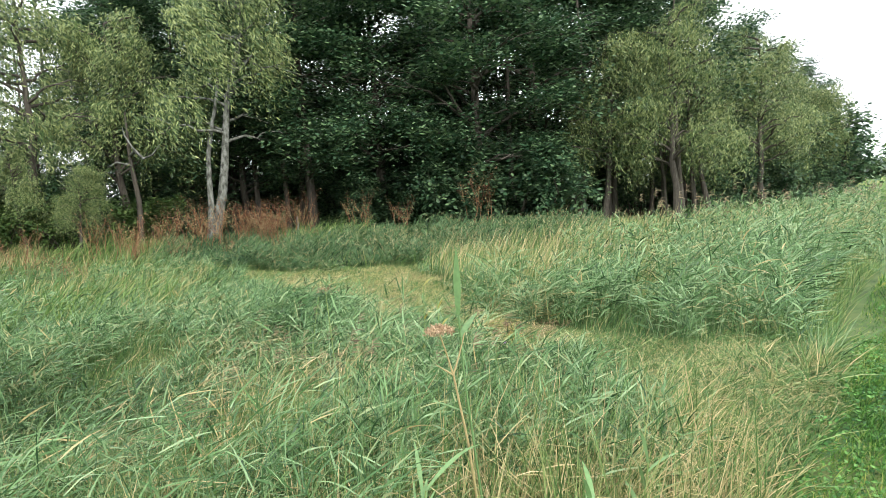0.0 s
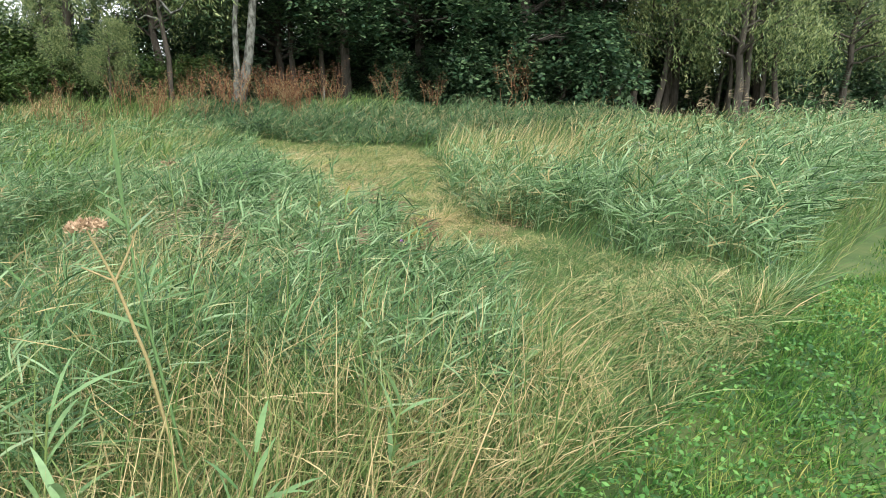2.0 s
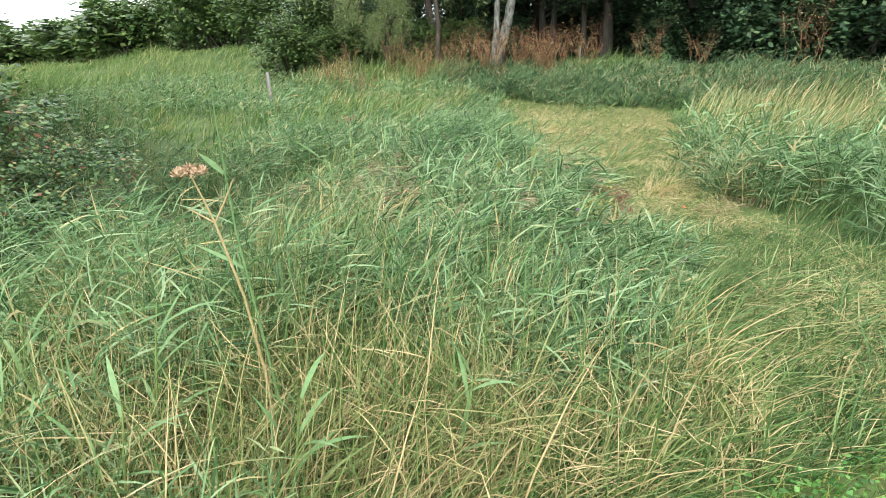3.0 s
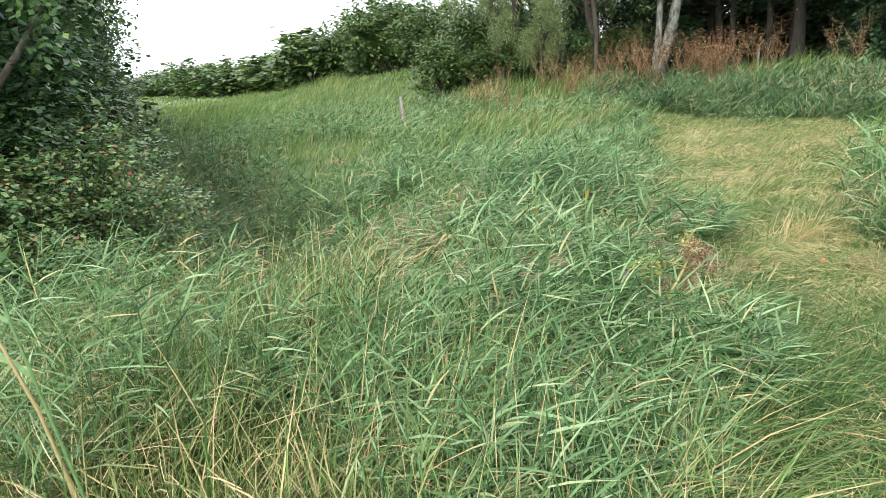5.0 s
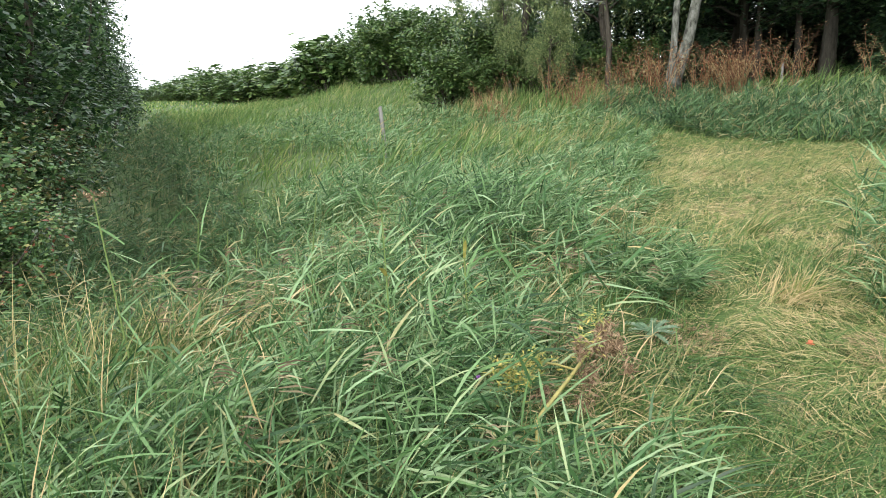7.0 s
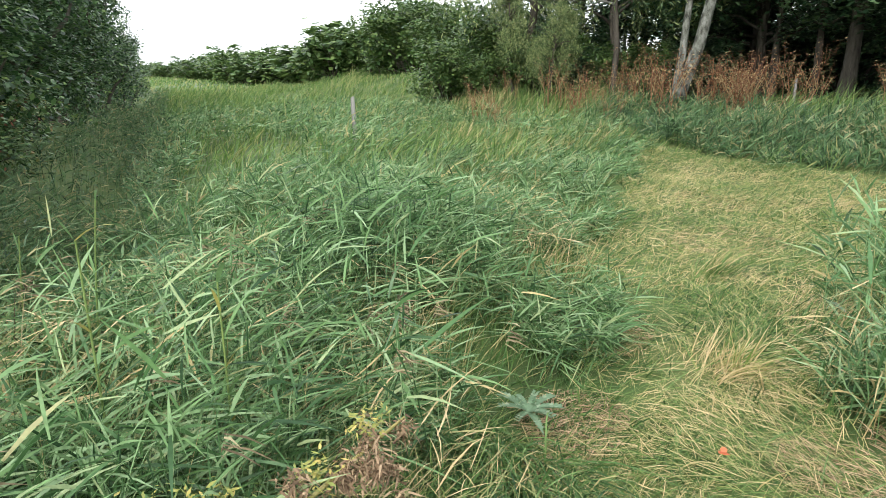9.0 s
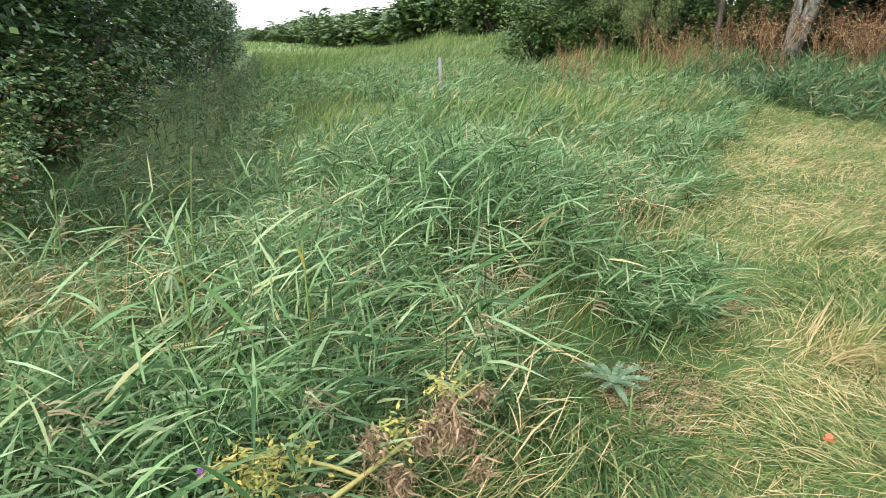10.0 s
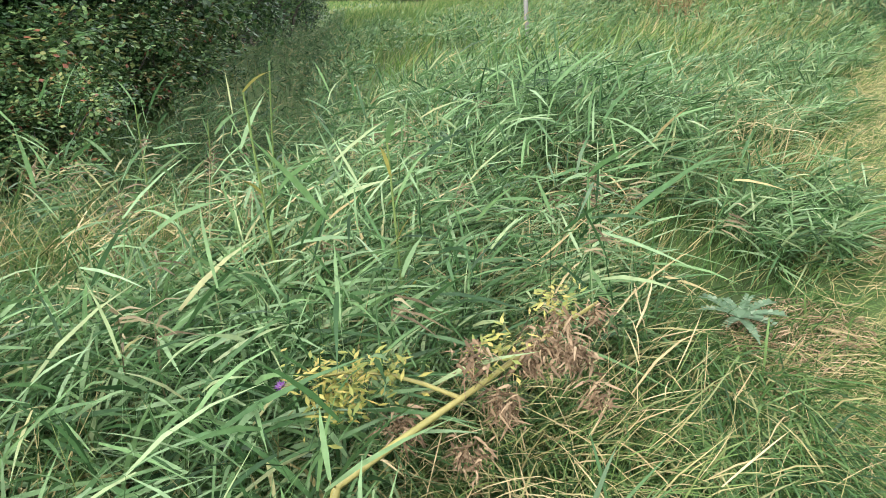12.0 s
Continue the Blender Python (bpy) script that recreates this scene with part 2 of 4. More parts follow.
# ---- plan ----
PATH = [(1.9, 3.6), (1.2, 5.0), (0.25, 6.5), (-0.6, 7.8), (-1.5, 8.8), (-2.8, 10.5), (-3.8, 11.9), (-5.0, 13.6), (-5.6, 14.7), (-1.3, 14.4), (-0.75, 12.8), (-0.15, 10.2), (0.6, 8.0), (1.8, 6.95), (3.0, 6.3), (3.5, 5.8), (2.7, 4.6)]
TRACK = [(-3.2, -4), (-0.5, 0.0), (0.7, 1.8), (1.9, 3.65), (3.5, 5.8), (4.6, 7.6), (7.1, 11.0), (16.4, 26.4), (34, 54), (38, 54), (14.0, 20.5), (7.4, 9.8), (6.0, 7.2), (3.6, 3.0), (1.0, -4)]
REED_RIGHT = [(-0.7, 12.8), (-0.1, 10.3), (0.65, 8.15), (1.9, 7.1), (3.0, 6.4), (3.6, 6.1), (4.5, 7.7), (7.0, 11.1), (16.2, 26.4), (14, 26), (6, 17.5), (1, 15.5), (-1.1, 14.4)]

# ---- ground ----


def spread(half, n):
    a = np.linspace(-1, 1, n)
    return half * np.sign(a) * (0.035 * np.abs(a) + 0.965 * np.abs(a) ** 4.5)


def build_ground():
    gx, gy = spread(1500, 161), spread(1500, 161) + 6
    X, Y = np.meshgrid(gx, gy)
    v = np.stack([X, Y, ground_height(X, Y)], -1).reshape(-1, 3)
    k = 161
    i = (np.arange(k - 1)[:, None] * k + np.arange(k - 1)[None]).ravel()
    q = np.stack([i, i + 1, i + k + 1, i + k], 1)
    return tagged(new("ground", mesh_of("ground", v, q, SOIL)), "rough grassy ground of a damp meadow hollow", "ground", kind="structure")


build_ground()


def scatter(n, x0, x1, y0, y1, keep):
    x, y = rng.uniform(x0, x1, n), rng.uniform(y0, y1, n)
    k = keep(x, y)
    return x[k], y[k]


def patchy(x, y, scale, seed):
    """Smooth noise from 0 to 1 for uneven growth."""
    r = np.random.default_rng(seed)
    out = np.zeros(len(x))
    for i in range(6):
        a, p, f = r.uniform(0, 6.28), r.uniform(0, 6.28), scale * r.uniform(0.6, 1.7)
        out += np.sin(f * (x * np.cos(a) + y * np.sin(a)) + p)
    return np.clip(0.5 + out / 6, 0, 1)


def base_points(x, y, sink=0.02):
    return np.stack([x, y, ground_height(x, y) - sink], 1)


UP = np.array([0.0, 0.0, 1.0])


def grow_grass(batch, x, y, h0, h1, w0, w1, lean=0.35, bend=0.5, segs=3, wind=0.5):
    n = len(x)
    h, w = rng.uniform(h0, h1, n), rng.uniform(w0, w1, n)
    t = turned(n)
    D = unit(UP + t * rng.uniform(0, lean, n)[:, None] + WIND * wind * 0.5)
    B = (t * 0.4 + WIND * wind) * (bend * rng.uniform(0.2, 1.0, n))[:, None] - UP * (bend * 0.35 * rng.uniform(0, 1, n))[:, None]
    S = unit(np.cross(D, unit(turned(n) + UP * 0.2)))
    ribbons(batch, base_points(x, y), D, B, h, w, S, segs)


def lay_straw(batch, x, y, l0, l1, w0, w1, rise=0.12, lift=0.06):
    """Flattened stalks that lie over one another, mostly along the wind."""
    n = len(x)
    swirl = 0.55 + 7.0 * (patchy(x, y, 2.6, 27) - 0.5) + rng.normal(0, 0.7, n)
    D = unit(np.stack([np.cos(swirl), np.sin(swirl), rng.uniform(-0.05, rise * 2, n)], 1))
    B = -UP * rng.uniform(0.0, rise, n)[:, None] + turned(n) * 0.15
    P = base_points(x, y, 0) + UP * rng.uniform(0.0, lift, n)[:, None]
    S = unit(np.cross(D, UP * 0.8 + turned(n) * 0.5))
    ribbons(batch, P, D, B, rng.uniform(l0, l1, n), rng.uniform(w0, w1, n), S, 3)


def grow_reeds(leaves, x, y, h0, h1, count=9, l0=0.09, l1=0.25, w0=0.0045, w1=0.0115, lean=0.2, droop=0.3, wind=0.62, segs=3, low=0.2, rise=0.9):
    """Upright reed stalks with long leaves that the wind streams to one side, a little differently from clump to clump."""
    n = len(x)
    h = rng.uniform(h0, h1, n)
    P = base_points(x, y)
    veer = 2.2 * (patchy(x, y, 2.1, 11) - 0.5) + rng.normal(0, 0.65, n)
    gust = np.stack([WIND[0] * np.cos(veer) - WIND[1] * np.sin(veer), WIND[0] * np.sin(veer) + WIND[1] * np.cos(veer), np.zeros(n)], 1)
    push = (0.4 + 1.1 * patchy(x, y, 2.3, 12))[:, None]
    D = unit(UP + turned(n) * 0.14 + gust * push * (lean * rng.uniform(0.2, 1.2, n))[:, None])
    B = gust * push * (lean * rng.uniform(0.1, 0.9, n))[:, None] - UP * 0.05
    ribbons(leaves, P, D, B, h, np.full(n, 0.006) * max(w1 / 0.016, 1.0), unit(np.cross(D, turned(n))), 3, 0.1)
    for k in range(count):
        s = np.clip(low + (1 - low) * (k + 0.8) / count + rng.uniform(-0.06, 0.06, n), 0.1, 1.0)
        at = P + h[:, None] * (D * s[:, None] + B * (s ** 2)[:, None])
        t = turned(n)
        d = unit(UP * rng.uniform(0.0, rise, n)[:, None] + gust * (wind * rng.uniform(0.35, 1.15, n))[:, None] + t * 0.7 + UP * (0.5 * (k == count - 1)))
        b = -UP * (droop * rng.uniform(0.1, 1.2, n))[:, None] + gust * (0.25 * wind) + t * 0.1
        side = unit(np.cross(d, UP * 0.7 + turned(n) * 0.75))
        ribbons(leaves, at, d, b, rng.uniform(l0, l1, n) * (1.1 - 0.5 * np.abs(s - 0.6)), rng.uniform(w0, w1, n), side, segs, 0.3)


def reed_height(x, y):
    """A ridge of taller reeds beside the path, sinking towards the back, the ditch and the foreground."""
    along = np.clip((y - 5.3) / 3.6, 0, 1)
    ridge = np.exp(-((x + 0.9 + 2.2 * along) ** 2) / 1.5) * step01((y - 4.6) / 1.0) * step01((9.2 - y) / 2.4)
    back = step01((y - 7.6) / 1.8)
    near = step01((5.0 - y) / 1.3)
    top = (0.5 + 0.3 * ridge) * (1 - 0.36 * back) * (1 - 0.05 * near)
    top = top * (1 - 0.35 * np.exp(-((x + 0.55) ** 2 / 0.8 + (y - 7.0) ** 2 / 1.2)))
    top = top * (1 - 0.3 * np.exp(-(((x - 0.55) ** 2) + (y - 5.7) ** 2) / 0.35))
    top = top * (1 - 0.5 * step01((-x - 0.2) / 1.4) * np.exp(-(((y - 4.5) / 0.9) ** 2)))
    return top * (0.62 + 0.45 * patchy(x, y, 1.6, 3) + 0.35 * patchy(x, y, 4.2, 8))


def grow_tussocks(batch, x, y, per, h0, h1, w0, w1):
    """Tufts of long grass that arch out from their root on all sides, more to leeward."""
    n = len(x)
    size = rng.uniform(0.6, 1.15, n)
    for _ in range(per):
        t = turned(n)
        D = unit(UP + t * rng.uniform(0.1, 0.9, n)[:, None] + WIND * 0.25)
        B = t * rng.uniform(0.2, 0.7, n)[:, None] + WIND * 0.25 - UP * rng.uniform(0.3, 1.0, n)[:, None]
        P = base_points(x + rng.normal(0, 0.035, n), y + rng.normal(0, 0.035, n))
        ribbons(batch, P, D, B, rng.uniform(h0, h1, n) * size, rng.uniform(w0, w1, n), unit(np.cross(D, turned(n))), 5)


def stuff(name, batch, material, label, category):
    return tagged(new(name, batch.mesh(name, material)), label, category, kind="stuff")


def off_paths(x, y):
    u = x + 0.16 * np.sin(2.9 * y + 1.0) + 0.09 * np.sin(7.3 * y)
    v = y + 0.14 * np.sin(3.3 * x) + 0.08 * np.sin(8.1 * x + 2.0)
    bare = (np.hypot(x + 0.02, y - 6.84) < 0.33) | (np.hypot(x - 0.58, y - 5.5) < 0.24)
    return ~(inside(u, v, PATH) | inside(u, v, TRACK) | inside(x, y, TRACK) | bare)


# ---- plants of the hollow ----
def clear_of_hedge(x, y):
    return y > ditch_line(x) - 0.9


def plant_hollow():
    reeds = Batch()
    for count, x0, x1, y0, y1, segs, w in ((9600, -3.0, 1.4, 3.6, 8.6, 3, 1.0), (2600, -6.0, -3.0, 4.0, 9.0, 2, 1.3), (4600, -6.5, 0.0, 8.6, 14.5, 2, 1.5)):
        x, y = scatter(count, x0, x1, y0, y1, lambda x, y: off_paths(x, y) & clear_of_hedge(x, y) & (patchy(x, y, 3.4, 14) > 0.36))
        top = reed_height(x, y)
        grow_reeds(reeds, x, y, 0.5 * top, 1.05 * top, w0=0.0055 * w, w1=0.0125 * w, segs=segs, count=9 if segs == 3 else 6)
    x, y = scatter(170, -3.0, 0.2, 4.4, 7.0, lambda x, y: off_paths(x, y) & clear_of_hedge(x, y))
    grow_reeds(reeds, x, y, 0.75, 1.0, count=7, l0=0.14, l1=0.26, w0=0.007, w1=0.014)
    x, y = scatter(3000, -5, 1.5, 0.9, 4.2, lambda x, y: off_paths(x, y) & (patchy(x, y, 1.9, 5) > 0.42) & ~((x < -1) & (y > 3.3)))
    grow_reeds(reeds, x, y, 0.3, 0.66, count=7)
    x, y = scatter(520, -0.8, 1.1, 3.4, 5.2, lambda x, y: off_paths(x, y))
    grow_reeds(reeds, x, y, 0.35, 0.6, count=7, l0=0.16, l1=0.34, w0=0.006, w1=0.0125, lean=0.4)
    x, y = scatter(330, -2.6, -0.1, 2.2, 3.6, off_paths)
    grow_reeds(reeds, x, y, 0.55, 0.92, count=9, l0=0.14, l1=0.3)
    x, y = scatter(4200, -17, -6, 6, 15, lambda x, y: (y > ditch_line(x) + 0.6) & (patchy(x, y, 1.5, 15) > 0.4))
    grow_reeds(reeds, x, y, 0.3, 0.75, count=5, w0=0.015, w1=0.026, segs=2)
    stuff("reed_bed", reeds, REED, "dense green reeds bent over by the wind", "reeds")

    right = Batch()
    ragged = lambda x, y: inside(x, y, REED_RIGHT)
    x, y = scatter(12500, -1.2, 9, 6, 18, lambda x, y: ragged(x + 0.3 * np.sin(5 * y), y + 0.25 * np.sin(4 * x)) & (y < 9.4 + 0.5 * x) & (patchy(x, y, 3.6, 19) > 0.41))
    top = 0.62 + 0.36 * patchy(x, y, 1.4, 9) + 0.22 * patchy(x, y, 4.0, 10) + 0.4 * np.exp(-((x - 4.9) ** 2 + (y - 9.3) ** 2) / 2.6)
    grow_reeds(right, x, y, 0.55 * top, top, count=8, l0=0.13, l1=0.33, w0=0.010, w1=0.021, segs=2, low=0.12)
    x, y = scatter(6500, 2, 18, 8, 28, lambda x, y: ragged(x, y) & ~(y < 9.4 + 0.5 * x))
    top = 0.7 + 0.5 * patchy(x, y, 0.8, 9)
    grow_reeds(right, x, y, 0.6 * top, top, count=5, w0=0.02, w1=0.036, segs=2)
    stuff("reed_bank", right, REED, "thick bank of tall reeds beside the trampled path", "reeds")

    stalks = Batch()
    x, y = scatter(8000, -1.4, 2.0, 1.4, 4.6, lambda x, y: off_paths(x, y) & (np.exp(-((x - 0.4) ** 2 / 1.1 + (y - 2.7) ** 2 / 1.0)) * (0.5 + patchy(x, y, 2.4, 23)) > rng.uniform(0.1, 0.9, len(x))))
    grow_grass(stalks, x, y, 0.25, 0.66, 0.0025, 0.0055, lean=0.8, bend=0.45, wind=0.5)
    x, y = scatter(1000, -0.8, 1.6, 1.7, 3.9, lambda x, y: off_paths(x, y) & (patchy(x, y, 2.8, 28) > 0.42))
    lay_straw(stalks, x, y, 0.18, 0.5, 0.003, 0.006, rise=0.5, lift=0.5)
    x, y = scatter(3200, -3.2, 1.2, 4.2, 9.5, lambda x, y: off_paths(x, y) & clear_of_hedge(x, y) & (patchy(x, y, 2.6, 24) > 0.52))
    grow_grass(stalks, x, y, 0.35 * reed_height(x, y), 1.05 * reed_height(x, y), 0.003, 0.007, lean=0.35, bend=0.35, wind=0.4)
    x, y = scatter(5200, -2.5, 1.3, 4.4, 8.5, lambda x, y: off_paths(x, y) & clear_of_hedge(x, y) & (patchy(x, y, 2.2, 25) > 0.45))
    lay_straw(stalks, x, y, 0.14, 0.36, 0.003, 0.008, rise=0.5, lift=0.45)
    x, y = scatter(1100, -0.4, 1.1, 4.9, 6.6, lambda x, y: np.hypot(x - 0.42, y - 5.8) < 0.6)
    lay_straw(stalks, x, y, 0.1, 0.26, 0.002, 0.005, rise=0.6, lift=0.36)
    x, y = scatter(5000, -7, 14, 11, 24, lambda x, y: ragged(x, y) & (y > 9.8 + 0.5 * x) & (patchy(x, y, 1.5, 26) > 0.5))
    grow_grass(stalks, x, y, 0.5, 1.15, 0.008, 0.016, lean=0.4, segs=2, wind=0.4)
    stuff("dry_stalks", stalks, DRY, "dry straw-coloured stalks leaning among the reeds", "straw")

    plumes = Batch()
    x, y = scatter(240, 3, 15, 8, 25, lambda x, y: ragged(x, y) & (y > 9.2 + 0.7 * x))
    x2, y2 = scatter(60, -2.5, 0.6, 4.2, 6.5, off_paths)
    for px, py, h0, h1, k in ((x, y, 1.05, 1.4, 1.0), (x2, y2, 0.5, 0.75, 0.55)):
        n = len(px)
        h = rng.uniform(h0, h1, n)
        P = base_points(px, py)
        D = unit(UP + WIND * rng.uniform(0.1, 0.35, n)[:, None])
        ribbons(plumes, P, D, WIND * 0.1 + np.zeros((n, 3)), h, np.full(n, 0.006), unit(np.cross(D, turned(n))), 3)
        tip = P + h[:, None] * (D + WIND * 0.1)
        for j in range(9):
            d = unit(UP * rng.uniform(-0.1, 1.0, n)[:, None] + WIND * 0.7 + turned(n) * 0.5)
            ribbons(plumes, tip - D * (0.02 * j * k), d, -UP * 0.4 + WIND * 0.2 + np.zeros((n, 3)), rng.uniform(0.09, 0.2, n) * k, np.full(n, 0.014 * k), unit(np.cross(d, turned(n))), 2)
    stuff("reed_plumes", plumes, PLUME, "feathery brown reed plumes above the reed bank", "reeds")

    # reeds before the wood and in the ditch, their shade painted by the darker leaf
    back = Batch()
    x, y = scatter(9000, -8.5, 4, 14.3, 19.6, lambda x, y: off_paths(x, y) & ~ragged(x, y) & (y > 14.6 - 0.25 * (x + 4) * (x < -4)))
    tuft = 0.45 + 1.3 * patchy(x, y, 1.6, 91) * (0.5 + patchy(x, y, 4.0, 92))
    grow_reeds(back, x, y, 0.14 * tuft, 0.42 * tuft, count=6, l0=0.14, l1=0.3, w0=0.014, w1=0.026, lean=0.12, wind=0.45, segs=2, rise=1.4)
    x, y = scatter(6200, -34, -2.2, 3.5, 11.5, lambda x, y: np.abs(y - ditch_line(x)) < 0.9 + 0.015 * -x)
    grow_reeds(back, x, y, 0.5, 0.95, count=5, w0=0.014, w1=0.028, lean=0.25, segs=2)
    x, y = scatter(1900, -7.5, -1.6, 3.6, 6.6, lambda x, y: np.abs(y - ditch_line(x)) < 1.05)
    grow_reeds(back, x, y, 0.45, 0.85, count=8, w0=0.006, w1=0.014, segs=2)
    stuff("shade_tinted_reeds", back, REED_DARK, "reeds before the wood and in the ditch, shade put into their darker colour", "reeds")

    low_green = Batch()
    x, y = scatter(60000, -6, 2.6, 0.3, 13.5, lambda x, y: off_paths(x, y) & clear_of_hedge(x, y + 1))
    grow_grass(low_green, x, y, 0.12, np.where(y > 6.5, 0.28, 0.42), 0.004, 0.011, lean=0.6, segs=2)
    x, y = scatter(10000, -1, 12, 6, 22, lambda x, y: ragged(x, y))
    grow_grass(low_green, x, y, 0.2, 0.55, 0.008, 0.016, segs=2)
    x, y = scatter(26000, -6, 4, 3.5, 15.5, lambda x, y: inside(x, y, PATH) & ((patchy(x, y, 2.0, 21) > 0.62) | (y < 6.0 + 0.5 * x)))
    grow_grass(low_green, x, y, 0.06, 0.24, 0.004, 0.009, lean=1.0, bend=0.8)
    x, y = scatter(24000, 0.8, 3.6, 3.4, 6.9, lambda x, y: inside(x, y, PATH))
    grow_grass(low_green, x, y, 0.06, 0.2, 0.004, 0.009, lean=1.0, bend=0.8, segs=2)
    x, y = scatter(5000, -0.6, 1.1, 5.0, 7.4, lambda x, y: (np.hypot(x + 0.02, y - 6.84) < 0.42) | (np.hypot(x - 0.58, y - 5.5) < 0.36))
    grow_grass(low_green, x, y, 0.05, 0.2, 0.004, 0.01, lean=1.0, bend=0.9)
    x, y = scatter(30000, -0.6, 2.6, 4.4, 9.0, lambda x, y: inside(x, y, PATH) & (patchy(x, y, 3.2, 29) > rng.uniform(0.3, 0.75, len(x))))
    grow_grass(low_green, x, y, 0.06, 0.2, 0.003, 0.007, lean=1.1, bend=0.9, segs=2)
    x, y = scatter(9000, 0.4, 1.5, 4.8, 6.4, lambda x, y: x > 1.15 - 0.55 * (y - 4.9))
    grow_grass(low_green, x, y, 0.08, 0.26, 0.003, 0.008, lean=1.1, bend=1.0)
    stuff("low_grass", low_green, UNDER, "green grass growing low among the reeds", "grass")

    tall = Batch()
    x, y = scatter(27000, -2.6, 2.0, 0.8, 4.8, lambda x, y: off_paths(x, y))
    tuft = 0.55 + 0.9 * patchy(x, y, 4.0, 74)
    grow_grass(tall, x, y, 0.16 * tuft, 0.58 * tuft, 0.003, 0.009, bend=0.75, lean=0.9, wind=0.3)
    x, y = scatter(26000, -1, 14, 8.5, 24, lambda x, y: ragged(x, y) & (y > 9.9 + 0.4 * x))
    grow_grass(tall, x, y, 0.5, 0.95, 0.008, 0.018, segs=2)
    x, y = scatter(9000, 1.9, 4.0, 4.0, 7.0, lambda x, y: inside(x, y, PATH) & (patchy(x, y, 2.5, 33) > 0.45))
    grow_grass(tall, x, y, 0.07, 0.22, 0.004, 0.008, lean=1.0, bend=0.8)
    x, y = scatter(9000, -6, 1.4, 4.5, 13.5, lambda x, y: off_paths(x, y) & clear_of_hedge(x, y))
    grow_grass(tall, x, y, 0.2, np.where(y > 6.4, 0.36, 0.62), 0.003, 0.007, lean=0.7, wind=0.6)
    x, y = scatter(7000, -15, -6, 12.5, 17, lambda x, y: patchy(x, y, 0.9, 71) > 0.4)
    grow_grass(tall, x, y, 0.2, 0.55, 0.012, 0.024, segs=2)
    x, y = scatter(4000, -15, -4.5, 15.5, 18.8, lambda x, y: patchy(x, y, 1.3, 17) > 0.5)
    grow_grass(tall, x, y, 0.25, 0.6, 0.012, 0.026, segs=2, wind=0.2)
    x, y = scatter(4200, -3.4, 1.2, 3.6, 8.2, lambda x, y: off_paths(x, y) & clear_of_hedge(x, y))
    grow_grass(tall, x, y, 0.5 * reed_height(x, y), 1.1 * reed_height(x, y), 0.0022, 0.005, lean=0.7, bend=0.4, wind=0.4)
    x, y = scatter(1200, -1.2, 1.6, 1.4, 4.2, off_paths)
    grow_grass(tall, x, y, 0.55, 0.95, 0.004, 0.008, bend=0.25, wind=0.2)
    stuff("tall_grass", tall, GRASS, "tall tangled grass with dry straw stalks", "grass")

    straw = Batch()
    dry = lambda x, y: inside(x + 0.15 * np.sin(6 * y), y + 0.12 * np.sin(7 * x), PATH) & (rng.uniform(0, 1, len(x)) < 0.1 + 0.9 * (y > 5.5 + 0.35 * x))
    x, y = scatter(80000, -6.2, 4, 3.5, 15.5, dry)
    lay_straw(straw, x, y, 0.07, 0.24, np.where(y > 8.5, 0.0025, 0.0016), np.where(y > 8.5, 0.0055, 0.0036), rise=0.25, lift=0.09)
    x, y = scatter(20000, -0.6, 3.0, 4.6, 9.0, lambda x, y: inside(x, y, PATH) & (patchy(x, y, 2.2, 81) > 0.4))
    lay_straw(straw, x, y, 0.07, 0.2, 0.0018, 0.0038, rise=0.35, lift=0.1)
    x, y = scatter(1500, 0.1, 0.9, 5.2, 6.3, lambda x, y: np.hypot(x - 0.5, y - 5.7) < 0.4)
    lay_straw(straw, x, y, 0.1, 0.26, 0.002, 0.004, rise=0.5, lift=0.3)
    x, y = scatter(70000, -6.2, 4, 3.5, 15.5, dry)
    grow_grass(straw, x, y, 0.05, 0.2, np.where(y > 8.5, 0.004, 0.002), np.where(y > 8.5, 0.008, 0.0042), lean=1.3, bend=0.9, segs=2)
    x, y = scatter(22000, 0.3, 3.0, 4.6, 8.0, lambda x, y: inside(x, y, PATH))
    lay_straw(straw, x, y, 0.04, 0.15, 0.0015, 0.0035, rise=0.5, lift=0.06)
    x, y = scatter(12000, -1.6, 2.0, 1.2, 4.8, lambda x, y: off_paths(x, y) & (patchy(x, y, 1.6, 41) > 0.45))
    lay_straw(straw, x, y, 0.1, 0.34, 0.0025, 0.005, rise=0.6, lift=0.36)
    stuff("trampled_straw", straw, STRAW, "flattened yellow straw and grass of the trampled path", "straw")

    litter = Batch()
    for cx, cy, r, k in ((0.3, 6.55, 0.16, 900), (0.12, 7.0, 0.2, 1100), (-0.45, 7.75, 0.25, 1100), (0.95, 7.5, 0.16, 400), (1.15, 7.9, 0.2, 450), (0.35, 5.75, 0.2, 350), (0.75, 6.5, 0.2, 500), (-1.3, 10.2, 0.4, 900), (-2.2, 11.8, 0.5, 900), (-1.0, 12.4, 0.5, 800), (0.25, 9.0, 0.3, 800)):
        a, q = rng.uniform(0, 6.283, k), r * np.sqrt(rng.uniform(0, 1, k)) * 1.25
        lay_straw(litter, cx + q * np.cos(a), cy + q * np.sin(a), 0.03, 0.11, 0.002, 0.005, rise=0.22, lift=0.06)
    stuff("dead_litter", litter, LITTER, "brown dead litter in bare spots of the path", "litter")

    droop = Batch()
    x, y = scatter(5200, -0.15, 0.8, 5.7, 6.75, lambda x, y: (np.hypot(x - 0.25, y - 6.25) < 0.5) & (np.hypot(x - 0.1, y - 6.8) > 0.2))
    n = len(x)
    D = unit(UP + turned(n) * 0.5 + np.array([0.35, -0.1, 0]))
